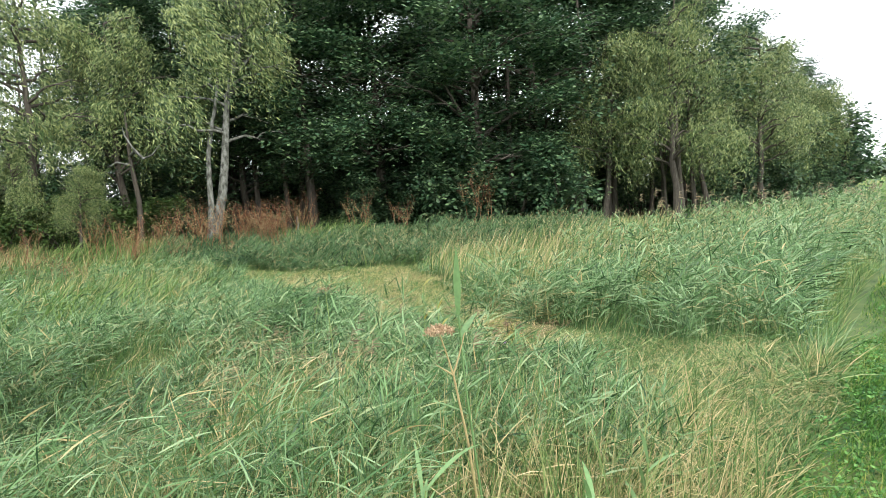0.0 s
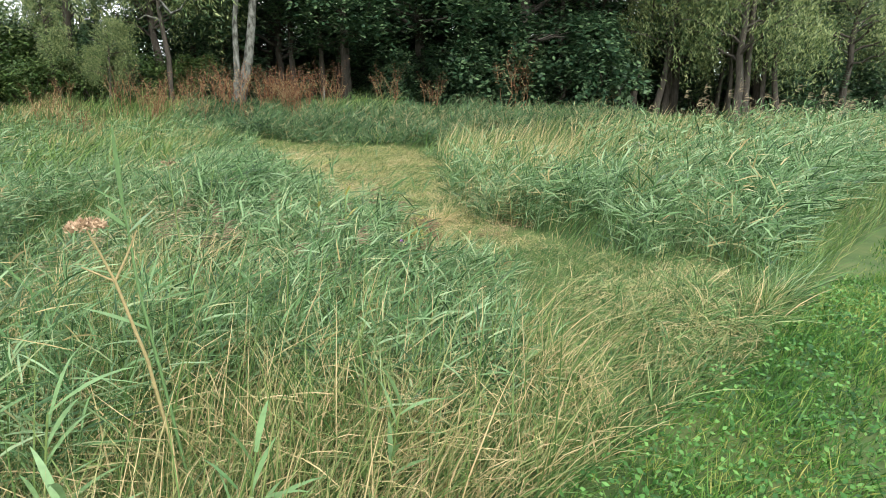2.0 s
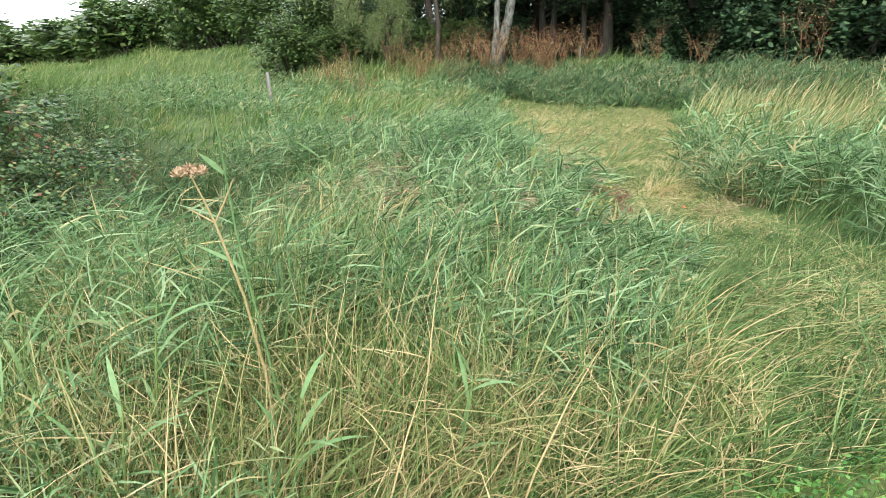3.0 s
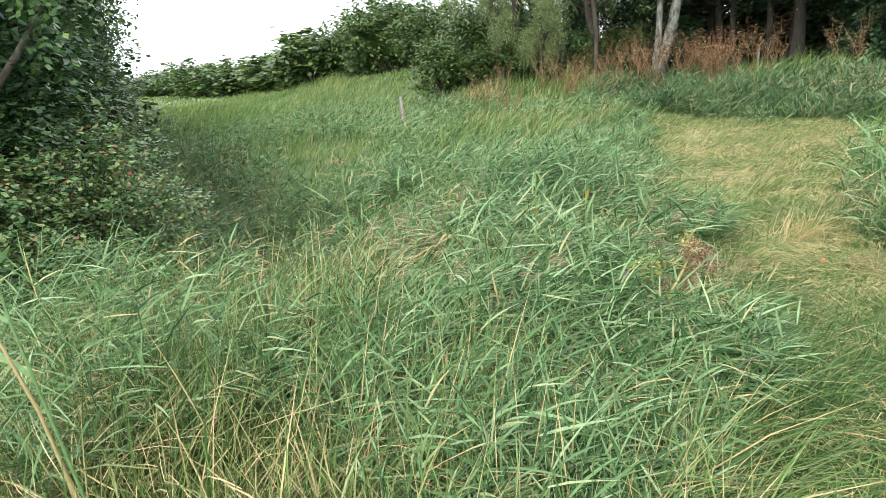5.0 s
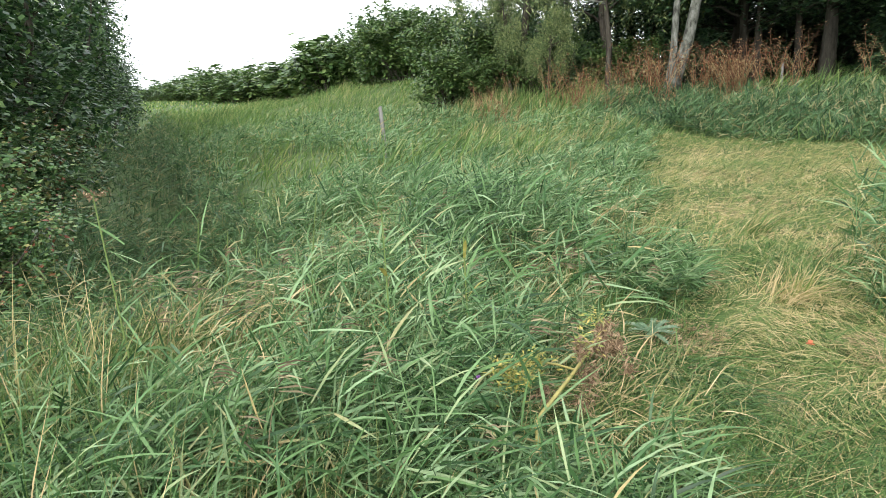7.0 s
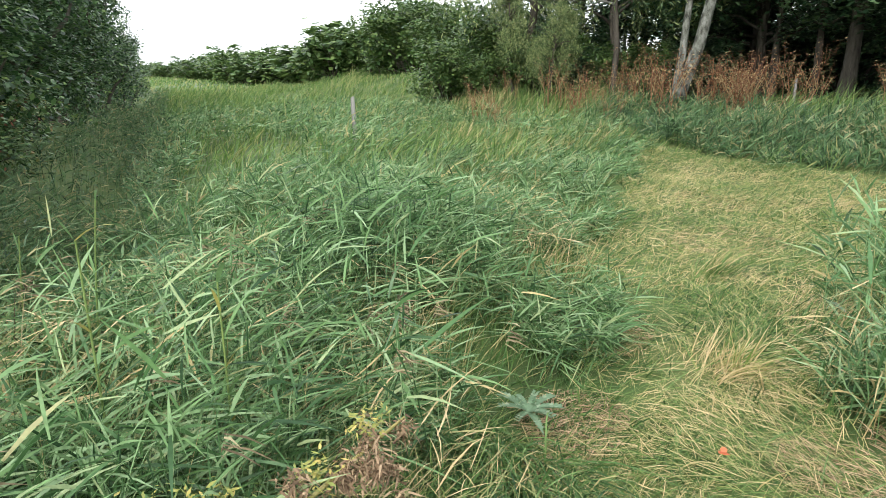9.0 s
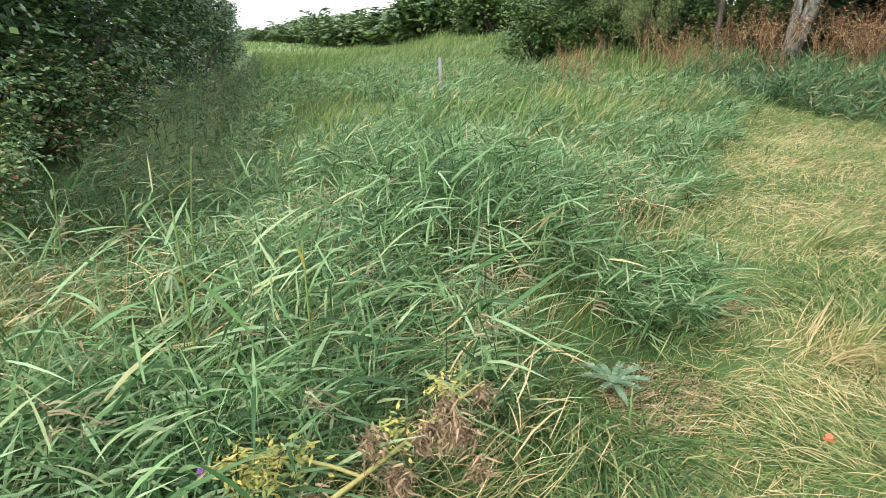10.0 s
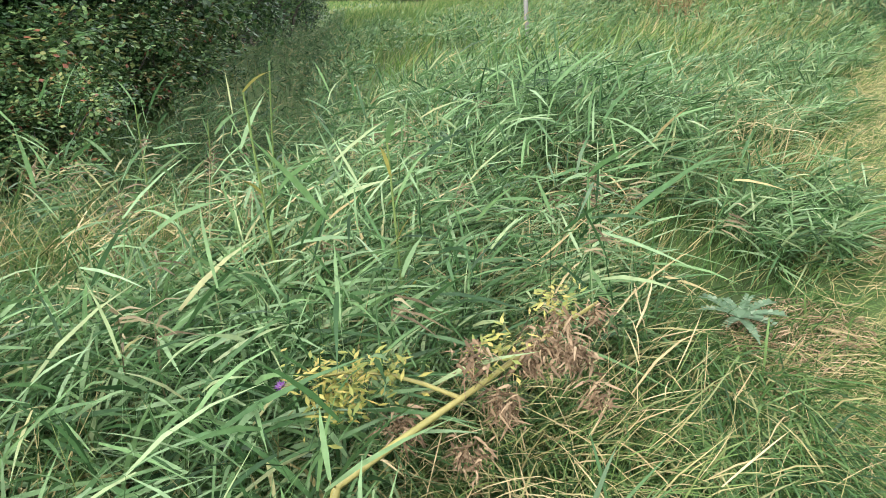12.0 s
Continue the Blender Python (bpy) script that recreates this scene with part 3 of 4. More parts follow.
    B = turned(n) * 0.35 + np.array([0.5, -0.25, 0]) * rng.uniform(0.4, 1.3, n)[:, None] - UP * rng.uniform(0.6, 1.15, n)[:, None]
    ribbons(droop, base_points(x, y), D, B, rng.uniform(0.35, 0.7, n), rng.uniform(0.004, 0.009, n), unit(np.cross(D, turned(n))), 6)
    stuff("drooping_grass", droop, UNDER, "long green grass drooping over the path edge", "grass")

    tussock = Batch()
    x, y = scatter(330, -1.5, 3.2, 1.6, 5.9, lambda x, y: ~inside(x, y, TRACK))
    grow_tussocks(tussock, x, y, 46, 0.25, 0.55, 0.004, 0.009)
    x, y = scatter(90, -2.0, 2.8, 5.8, 12, lambda x, y: inside(x, y, PATH))
    grow_tussocks(tussock, x, y, 34, 0.12, 0.3, 0.003, 0.007)
    x, y = scatter(50, 1.6, 3.4, 5.6, 7.2, lambda x, y: ~inside(x, y, TRACK))
    grow_tussocks(tussock, x, y, 40, 0.2, 0.5, 0.004, 0.009)
    stuff("grass_tussocks", tussock, TUSSOCK, "green and straw grass tussocks arching over", "grass")

    lawn = Batch()
    x, y = scatter(75000, 1.2, 5.6, 1.7, 7, lambda x, y: inside(x, y, TRACK))
    tuft = 0.35 + 1.5 * patchy(x, y, 6.0, 52)
    grow_grass(lawn, x, y, 0.03 * tuft, 0.13 * tuft, 0.003, 0.007, lean=1.2, bend=0.9, segs=2)
    x, y = scatter(75000, 0.2, 7.5, 1.2, 10, lambda x, y: inside(x, y, TRACK))
    tuft = 0.6 + 0.9 * patchy(x, y, 2.2, 51)
    grow_grass(lawn, x, y, 0.03 * tuft, 0.12 * tuft, 0.005, 0.011, lean=0.9, segs=2)
    x, y = scatter(60000, 3, 38, 9, 54, lambda x, y: inside(x, y, TRACK))
    grow_grass(lawn, x, y, 0.06, 0.18, 0.015, 0.04, lean=0.8, segs=2)
    stuff("track_grass", lawn, LAWN, "short bright green grass of the field track", "grass")

    clover = Batch()
    x, y = scatter(52000, 0.6, 6.5, 1.4, 9, lambda x, y: inside(x, y, TRACK) & (patchy(x, y, 1.8, 61) > 0.42))
    m = len(x)
    d = unit(turned(m) + UP * rng.uniform(-0.5, 0.7, m)[:, None])
    diamonds(clover, base_points(x, y, 0) + UP * (rng.uniform(0.02, 0.06, m) + 0.19 * np.clip(patchy(x, y, 7.0, 62) - 0.35, 0, 1) * rng.uniform(0.3, 1, m))[:, None], d, unit(np.cross(d, UP + turned(m) * 0.9)), rng.uniform(0.014, 0.042, m), rng.uniform(0.01, 0.027, m))
    stuff("clover_mat", clover, CLOVER, "low clover and herbs on the field track", "herbs")

    mead = Batch()
    x, y = scatter(48000, -40, 2, 6, 24, lambda x, y: off_paths(x, y) & ~ragged(x, y) & ~((x > -5) & (y < 13)) & (y > ditch_line(x) + 1.0))
    tuft = 0.35 + 1.2 * patchy(x, y, 1.1, 72) * (0.6 + 0.8 * patchy(x, y, 3.0, 73))
    grow_grass(mead, x, y, 0.2 * tuft, 0.58 * tuft, 0.011, 0.028, lean=0.6, bend=0.7, segs=2)
    x, y = scatter(22000, -120, -30, -10, 60, lambda x, y: np.ones(len(x), bool))
    grow_grass(mead, x, y, 0.15, 0.35, 0.06, 0.16, segs=2)
    x, y = scatter(16000, 10, 90, 15, 110, off_paths)
    grow_grass(mead, x, y, 0.2, 0.4, 0.08, 0.2, segs=2)
    x, y = scatter(30000, 2.5, 14, 3, 24, lambda x, y: ~inside(x, y, TRACK) & ~inside(x, y, PATH) & ~(ragged(x - 0.5, y + 0.4)))
    grow_grass(mead, x, y, 0.08, 0.34, 0.006, 0.016, lean=0.8, bend=0.7, segs=2)
    x, y = scatter(24000, 3.0, 9.5, 5.4, 14.5, lambda x, y: ragged(x, y) & inside(x + 0.75, y - 0.5, TRACK))
    grow_grass(mead, x, y, 0.12, 0.5, 0.005, 0.012, lean=0.8, bend=0.7, segs=2)
    x, y = scatter(16000, 8, 50, 3, 70, lambda x, y: ~inside(x, y, TRACK) & ~ragged(x, y))
    grow_grass(mead, x, y, 0.12, 0.3, 0.03, 0.08, segs=2)
    x, y = scatter(16000, -14, 14, -9, 3, lambda x, y: off_paths(x, y) & ~((x > -5) & (x < 2) & (y > 0.8)))
    grow_grass(mead, x, y, 0.15, 0.4, 0.012, 0.03, segs=2)
    stuff("meadow_grass", mead, MEADOW, "long wind-blown meadow grass on the slope", "grass")


plant_hollow()

# ---- trees ----


def part(name, batch, material, parent, label=""):
    return tagged_child(new(name, batch.mesh(name, material)), parent, label)


def tagged_child(ob, parent, label=""):
    ob.parent = parent
    return tagged(ob, label)


def bough(start, way, length, sag, r, k=7):
    s = np.linspace(0, 1, k)
    pts = np.asarray(start) + length * (s[:, None] * np.asarray(way) + (s ** 2)[:, None] * np.array([0, 0, -sag]))
    pts[1:-1] += rng.normal(0, 0.03 * length, (k - 2, 3))
    return pts, r * (1 - 0.85 * s)


def make_tree(name, label, bark, leaf, height, trunk_r, first, spreadr, n_limb, n_leaf, style, lean=(0.0, 0.0)):
    """A tapered trunk, limbs, and a crown of many small leaves in clumps; style 'droop' hangs its sprays."""
    tree = tagged(new(name), label, "tree")
    k = 10
    s = np.linspace(0, 1, k)
    pts = np.stack([lean[0] * height * s, lean[1] * height * s, height * 0.92 * s - 0.3], 1)
    pts[1:, :2] += np.cumsum(rng.normal(0, 0.05, (k - 1, 2)), 0)
    wood = Batch()
    tube(wood, pts, trunk_r * (1 - 0.85 * s) * (1 + 0.5 * np.exp(-s * 14)), 9)
    part("trunk", wood, bark, tree)
    crown = Batch()
    tips = []
    for i in range(n_limb):
        f = first + (1 - first) * (i + rng.uniform(0, 1)) / n_limb
        start = np.array([np.interp(f, s, pts[:, j]) for j in range(3)])
        a = rng.uniform(0, 6.283)
        up = rng.uniform(0.3, 0.9)
        way = unit(np.array([math.cos(a), math.sin(a), up]))
        ln = spreadr * (1.15 - 0.65 * (f - first) / (1 - first)) * rng.uniform(0.7, 1.1)
        bp, br = bough(start, way, ln, 0.25, trunk_r * 0.35)
        limbs = Batch()
        tube(limbs, bp, br, 5)
        for m in range(3, 7):
            tips.append(bp[m])
        for _ in range(2):
            j = rng.integers(2, 6)
            a2 = a + rng.uniform(-1.2, 1.2)
            sp, sr = bough(bp[j], unit(np.array([math.cos(a2), math.sin(a2), rng.uniform(-0.2, 0.7)])), ln * 0.5, 0.2, trunk_r * 0.13, 5)
            tube(limbs, sp, sr, 4)
            tips += [sp[2], sp[3], sp[4]]
        part("limb", limbs, bark, tree)
    tips = np.array(tips)
    if style == "droop":
        per = 26
        m = n_leaf // per
        knots = tips[rng.integers(0, len(tips), 30)]
        c = knots[rng.integers(0, 30, m)] + rng.normal(0, 0.3, (m, 3)) * np.array([1, 1, 0.6])
        t = turned(m)
        drop = rng.uniform(0.4, 1.5, m)
        for j in range(per):
            f = j / per
            at = c + t * (0.35 * f * drop)[:, None] + UP * (0.12 * drop * (1 - (2 * f - 0.2) ** 2) - drop * f * f)[:, None] + rng.normal(0, 0.05, (m, 3)) + WIND * (0.15 * f)
            d = unit(turned(m) * 0.6 + WIND * 0.4 - UP * rng.uniform(0.2, 1.2, m)[:, None])
            S = unit(np.cross(d, turned(m) + UP * 0.2))
            diamonds(crown, at, d, S, rng.uniform(0.11, 0.22, m), rng.uniform(0.022, 0.045, m))
    else:
        per = 40
        m = n_leaf // per
        knots = tips[rng.integers(0, len(tips), 120)]
        c = knots[rng.integers(0, 120, m)] + rng.normal(0, 0.36, (m, 3)) * np.array([1, 1, 0.55])
        flat = rng.uniform(0.25, 0.5, m)
        for j in range(per):
            off = rng.normal(0, 1, (m, 3)) * np.array([1, 1, 0.45]) * flat[:, None]
            d = unit(turned(m) + UP * rng.uniform(-0.7, 0.3, m)[:, None])
            S = unit(np.cross(d, UP + turned(m) * 0.7))
            diamonds(crown, c + off, d, S, rng.uniform(0.12, 0.22, m), rng.uniform(0.07, 0.13, m))
    tagged(part("crown", crown, leaf, tree), kind="stuff")
    return tree


def stand(ob, x, y, turn, size, tall=1.0):
    return Matrix.Translation((x, y, float(ground_height(x, y)))) @ Matrix.Rotation(radians(turn), 4, "Z") @ Matrix.Diagonal((size, size, size * tall, 1))


def plant_trees():
    droop_a = make_tree("willow_tree", "pale green drooping willow at the wood's edge", BARK, WILLOW, 9.0, 0.16, 0.3, 2.4, 28, 20000, "droop")
    droop_b = make_tree("willow_tree", "grey-green willow with hanging sprays", BARK, WILLOW, 7.5, 0.13, 0.36, 2.0, 24, 16000, "droop", (0.08, 0.0))
    broad_a = make_tree("broadleaf_tree", "dark green broadleaf tree of the wood", BARK, BROAD, 12.0, 0.22, 0.18, 3.8, 36, 34000, "clump")
    broad_b = make_tree("broadleaf_tree", "tall dark broadleaf tree with a dense crown", BARK, BROAD, 13.0, 0.18, 0.18, 3.2, 32, 28000, "clump")
    thin = make_tree("woodland_tree", "thin bare-stemmed tree inside the wood", BARK, BROAD, 11.0, 0.12, 0.3, 2.2, 10, 2600, "clump")
    birch = make_tree("birch_tree", "leaning birch with a pale peeling trunk", PALE_BARK, WILLOW, 9.0, 0.165, 0.4, 2.2, 24, 16000, "droop", (0.13, 0.13))
    second = Batch()
    h = np.linspace(0, 1, 9)[:, None]
    tube(second, np.array([-0.16, 0.02, -0.3]) + h * np.array([0.6, 0.55, 6.0]) + 0.08 * np.sin(h * 9) * np.array([1.0, 0.5, 0]), np.linspace(0.11, 0.03, 9), 8)
    part("trunk", second, PALE_BARK, birch)
    birch.matrix_basis = stand(birch, -7.7, 18.0, 0, 1.0)
    used = set()

    def place(ob, x, y, turn, size, tall=1.0):
        m = stand(ob, x, y, turn, size, tall)
        if ob.name in used:
            copy_thing(ob, m)
        else:
            ob.matrix_basis = m
            used.add(ob.name)

    for x, y, a, s in ((-13.5, 18.5, 10, 1.0), (-11.3, 20.0, 130, 0.9), (6.8, 21.2, 60, 0.85), (11.5, 25.5, 200, 0.85)):
        place(droop_a, x, y, a, s)
    for x, y, a, s in ((4.6, 22.0, 20, 0.9), (8.8, 23.5, 140, 1.0), (18.2, 33.5, 250, 0.95), (16.2, 31.5, 20, 0.9), (14.0, 28.5, 90, 0.95), (-16.0, 22.0, 50, 0.8), (-11.3, 17.4, 80, 0.42), (-13.0, 17.6, 190, 0.5), (17.4, 32.6, 300, 0.6), (19.8, 36.0, 120, 0.75), (7.4, 24.4, 230, 0.8)):
        place(droop_b, x, y, a, s)
    for x, y, a, s in ((0.2, 21.8, 0, 1.0), (-3.2, 22.6, 90, 0.95), (2.6, 24.0, 190, 1.05), (5.8, 26.5, 40, 1.0), (-9.5, 24.5, 250, 0.9)):
        place(broad_a, x, y, a, s)
    for x, y, a, s in ((-5.6, 21.8, 0, 0.95), (9.5, 28.5, 60, 0.9), (13.5, 32.0, 120, 0.8), (-0.5, 26.5, 220, 1.0), (-13, 24.5, 300, 0.8), (-5.5, 27.0, 15, 1.0), (-10.5, 27.0, 100, 0.95), (-16.5, 27.0, 200, 0.85), (-8.2, 22.6, 45, 0.85), (-12.2, 22.4, 20, 0.8), (-15.5, 31, 70, 1.0), (-8, 32, 160, 1.0), (-2, 31.5, 250, 1.0), (3.5, 31, 330, 1.0), (8.5, 32.5, 40, 0.95), (12.0, 30.2, 10, 0.75), (16.6, 35.0, 280, 0.72), (19.5, 38.5, 100, 0.7)):
        place(broad_b, x, y, a, s)
    for i in range(30):
        place(thin, rng.uniform(-18, 10), rng.uniform(22, 32), rng.uniform(0, 360), rng.uniform(0.75, 1.05))


plant_trees()


def make_bush(name, label, leaf, rx, ry, rz, n, size, category="bush"):
    """A lumpy shrub: stems from one root, lobes of arching shoots, and leaves along the outer half of each shoot."""
    bush = tagged(new(name), label, category)
    leaves = Batch()
    lobes = 16
    a, f = rng.uniform(0, 6.283, lobes), rng.uniform(0.1, 0.85, lobes)
    c = np.stack([rx * f * np.cos(a), ry * f * np.sin(a), rz * rng.uniform(0.12, 0.8, lobes)], 1)
    for p in c:
        pts, r = bough((p[0] * 0.25, p[1] * 0.25, -0.1), unit(p - np.array([p[0] * 0.25, p[1] * 0.25, 0])), float(np.linalg.norm(p)) * 1.1, 0.05, 0.03 * rz / 2, 6)
        stems = Batch()
        tube(stems, pts, r, 5)
        part("stem", stems, BARK, bush)
    per = 14
    m = n // per
    k = rng.integers(0, lobes, m)
    d = unit(rng.normal(0, 1, (m, 3)) + UP * 0.25)
    reach = rng.uniform(0.75, 1.25, m)[:, None] * np.array([rx * 0.40, ry * 0.40, rz * 0.24])
    hang = rng.uniform(0.0, 0.3, m)
    for j in range(per):
        f = 0.3 + 0.75 * (j + rng.uniform(0, 1, m)) / per
        P = c[k] + d * reach * f[:, None] - UP * (hang * f * f * rz * 0.15)[:, None] + rng.normal(0, size * 0.45, (m, 3))
        keep = P[:, 2] > 0.02
        w = unit(d * 0.6 + turned(m) * 0.8 - UP * rng.uniform(-0.1, 0.5, m)[:, None])
        S = unit(np.cross(w, unit(UP + d * 0.5 + turned(m) * 0.5)))
        diamonds(leaves, P[keep], w[keep], S[keep], (rng.uniform(0.7, 1.3, m) * size)[keep], (rng.uniform(0.5, 0.85, m) * size)[keep])
    tagged(part("foliage", leaves, leaf, bush), kind="stuff")
    return bush


def plant_bushes():
    far_green = make_bush("hawthorn_bush", "distant green hedge bush on the skyline", BUSH, 1.9, 1.7, 2.8, 2000, 0.26)
    far_used = False
    green = make_bush("hawthorn_bush", "rounded green hawthorn bush on the slope", BUSH, 1.9, 1.7, 2.8, 5500, 0.15)
    spots = [(-19.6, 19.6, 1.05, 0), (-23.5, 20.8, 1.25, 70), (-16.2, 18.9, 0.8, 300), (-12.2, 18.4, 0.66, 45), (-14.0, 18.3, 0.62, 200), (-15.0, 18.9, 0.8, 110), (-10.2, 19.6, 0.6, 15), (-21.5, 22.5, 1.2, 33), (-31.8, 25.5, 1.6, 60), (-26.5, 22.5, 1.5, 140), (-29.5, 23.5, 1.5, 200), (-28.6, 21.0, 1.2, 20), (-14.6, 16.4, 0.72, 130), (-31.5, 20.3, 1.0, 250), (-13.4, 16.9, 0.5, 80)]
    spots += [(-32 - 1.9 * i - 0.035 * i * i, 24 + 0.1 * i + rng.uniform(-1.3, 1.3), rng.uniform(0.95, 1.55) + 0.5 * math.exp(-i / 6) - 0.012 * i, rng.uniform(0, 360)) for i in range(36)]
    spots += [(-128, 40, 2.2, 10)]
    for i, (x, y, s, a) in enumerate(spots):
        m = stand(green, x, y, a, s, rng.uniform(0.6, 1.1) if x < -31 else 1.0)
        if x < -31:
            if far_used:
                copy_thing(far_green, m)
            else:
                far_green.matrix_basis = m
            far_used = True
        elif i:
            copy_thing(green, m)
        else:
            green.matrix_basis = m
    for x, y, k in ((70, 122, 2.2), (76, 124, 2.0), (82, 124, 2.3), (88, 126, 2.0), (95, 127, 2.4), (102, 130, 2.0), (110, 130, 2.2), (120, 134, 2.4), (118, 168, 4.2), (125, 172, 3.6), (138, 172, 3.2), (64, 120, 2.0)):
        tagged(copy_thing(far_green, stand(far_green, x, y, 31 * x, k, 0.6 if k < 3 else 1.0)), "distant field hedge on the horizon" if k < 3 else "distant round tree beyond the field")
    under = make_bush("understorey_shrub", "dark shaded shrub under the wood's canopy", BROAD, 2.2, 1.8, 3.4, 6500, 0.165)
    spots = [(-16 + 2.6 * i + rng.uniform(-0.6, 0.6), 28.2 + 0.08 * abs(i - 4) ** 1.5 + rng.uniform(-1, 1.5), rng.uniform(0.85, 1.25), rng.uniform(0, 360)) for i in range(13)]
    spots += [(-17 + 3.2 * i, 33 + rng.uniform(-1, 1), rng.uniform(1.3, 1.8), rng.uniform(0, 360)) for i in range(12)]
    spots += [(3.4, 27.0, 1.2, 10), (5.2, 28.0, 1.2, 200), (1.6, 25.5, 1.0, 50), (-1.8, 25.0, 0.9, 200), (-9.5, 21.5, 0.7, 200), (-12.0, 21.5, 0.8, 90), (-14.0, 20.2, 0.6, 10), (10.5, 25.5, 0.9, 30), (13, 28.0, 0.9, 120), (15.8, 30.6, 0.9, 200), (-0.6, 20.9, 0.95, 75), (1.2, 20.7, 1.15, 160), (2.7, 21.0, 1.05, 250), (-2.4, 21.4, 0.8, 330), (0.4, 20.2, 0.6, 20), (-4.2, 21.9, 0.75, 300), (-12.9, 19.0, 0.75, 140), (-15.2, 18.6, 0.85, 20), (-4.8, 24.5, 1.0, 60), (-6.8, 25.0, 1.1, 160), (-2.8, 26.0, 1.0, 200), (-8.6, 26.0, 1.1, 20), (-17.5, 23.0, 0.8, 20), (-14.5, 22.5, 0.9, 100), (-19.5, 24.0, 0.9, 50)]
    for i, (x, y, s, a) in enumerate(spots):
        m = stand(under, x, y, a, s)
        if i:
            copy_thing(under, m)
        else:
            under.matrix_basis = m
    hedge = make_bush("hedge_thicket", "dark green overgrown hedge thicket beside the ditch", HEDGE, 1.8, 1.4, 4.4, 20000, 0.085, "hedge")
    spots = ((-5.8, 2.4, 1.1, 0), (-7.6, 2.9, 1.2, 70), (-10.0, 3.4, 1.25, 150), (-13.0, 4.1, 1.3, 220), (-16.4, 5.0, 1.3, 30), (-20.3, 6.0, 1.3, 100), (-5.4, 0.6, 0.9, 260), (-25, 7.1, 1.3, 200), (-30, 8.2, 1.3, 80), (-8.6, 1.2, 1.4, 10), (-36, 9.6, 1.0, 130), (-42, 10.8, 0.8, 190))
    for i, (x, y, s, a) in enumerate(spots):
        m = stand(hedge, x, y, a, s)
        if i:
            copy_thing(hedge, m)
        else:
            hedge.matrix_basis = m
    mound = make_bush("bramble_bush", "low sprawling bramble with dark and reddish leaves", BRAMBLE, 1.25, 1.0, 1.3, 9500, 0.06)
    for i, (x, y, s, a) in enumerate(((-4.4, 2.8, 1.0, 0), (-5.5, 3.2, 1.1, 80), (-6.8, 3.5, 1.15, 160), (-8.3, 3.8, 1.2, 230), (-4.4, 1.9, 1.3, 300), (-4.9, 3.6, 0.7, 40), (-3.3, 2.9, 0.7, 200), (-3.9, 3.5, 0.75, 110), (-10.2, 4.2, 1.2, 75), (-12.4, 4.7, 1.1, 20))):
        m = stand(mound, x, y, a, s)
        if i:
            copy_thing(mound, m)
        else:
            mound.matrix_basis = m
    clip = make_bush("field_hedge", "clipped dark hedge along the field track", BRAMBLE, 1.5, 1.2, 1.7, 5500, 0.10, "hedge")
    for i in range(12):
        x, y = 7.7 + 1.06 * i, 7.0 + 1.85 * i
        m = stand(clip, x, y, 57 * i, 1.0, 0.74)
        if i:
            copy_thing(clip, m)
        else:
            clip.matrix_basis = m


plant_bushes()


# ---- single plants, posts and stones ----


def thing(name, label, category, group=""):
    return tagged(new(name), label, category, group)


def make_dock():
    """A dead dock: upright forked stalks with rusty seed along the upper half."""
    dock = thing("dead_dock", "dead rust-brown dock stalks below the trees", "weed", "dead docks below the wood")
    for i in range(5):
        stalk, seed = Batch(), Batch()
        a = rng.uniform(0, 6.283)
        way = unit(np.array([0.14 * math.cos(a), 0.14 * math.sin(a), 1.0]))
        h = rng.uniform(0.7, 1.25)
        pts, r = bough((0.16 * math.cos(a), 0.16 * math.sin(a), -0.05), way, h, 0.02, 0.007, 6)
        tube(stalk, pts, r + 0.002, 4)
        ends = [pts]
        for _ in range(4):
            j = rng.integers(2, 5)
            b = rng.uniform(0, 6.283)
            p2, r2 = bough(pts[j], unit(np.array([math.cos(b), math.sin(b), 1.9])), h * 0.35, 0.02, 0.003, 5)
            tube(stalk, p2, r2 + 0.0015, 4)
            ends.append(p2)
        piece = part("stalk", stalk, DOCK, dock)
        e = np.concatenate([q[len(q) // 2:] for q in ends])
        m = 85
        P = e[rng.integers(0, len(e), m)] + rng.normal(0, 0.035, (m, 3))
        d = unit(turned(m) + UP * rng.uniform(-0.5, 0.8, m)[:, None])
        diamonds(seed, P, d, unit(np.cross(d, UP + turned(m))), rng.uniform(0.022, 0.055, m), rng.uniform(0.012, 0.026, m))
        tagged(part("seed_head", seed, DOCK, piece), kind="stuff")
    return dock


def plant_docks():
    dock = make_dock()
    spots = [(-5.0 - 5.4 * f, 18.4 - 1.9 * f + rng.uniform(-0.7, 0.8), rng.uniform(0.9, 1.4)) for f in rng.uniform(0, 1, 22)]
    spots += [(-9.8, 14.3, 0.85), (-9.1, 14.0, 0.7), (-10.6, 14.6, 0.9), (-11.5, 15.2, 1.0)]
    spots += [(-6.6, 17.9, 1.15), (-5.9, 18.1, 1.05), (-6.3, 18.4, 1.25), (-5.4, 18.5, 1.1), (-3.5, 19.3, 1.3), (-2.2, 19.6, 1.1), (0.2, 19.6, 1.7), (0.5, 19.9, 1.6), (3.0, 20.4, 0.9), (-12.6, 17.2, 0.8), (-13.6, 16.9, 0.7), (-6.4, 16.2, 0.7), (-5.2, 16.6, 0.6), (-7.6, 15.9, 0.8), (-8.8, 16.0, 0.7)]
    for i, (x, y, k) in enumerate(spots):
        m = stand(dock, x, y, rng.uniform(0, 360), k)
        if i:
            copy_thing(dock, m)
        else:
            dock.matrix_basis = m


plant_docks()


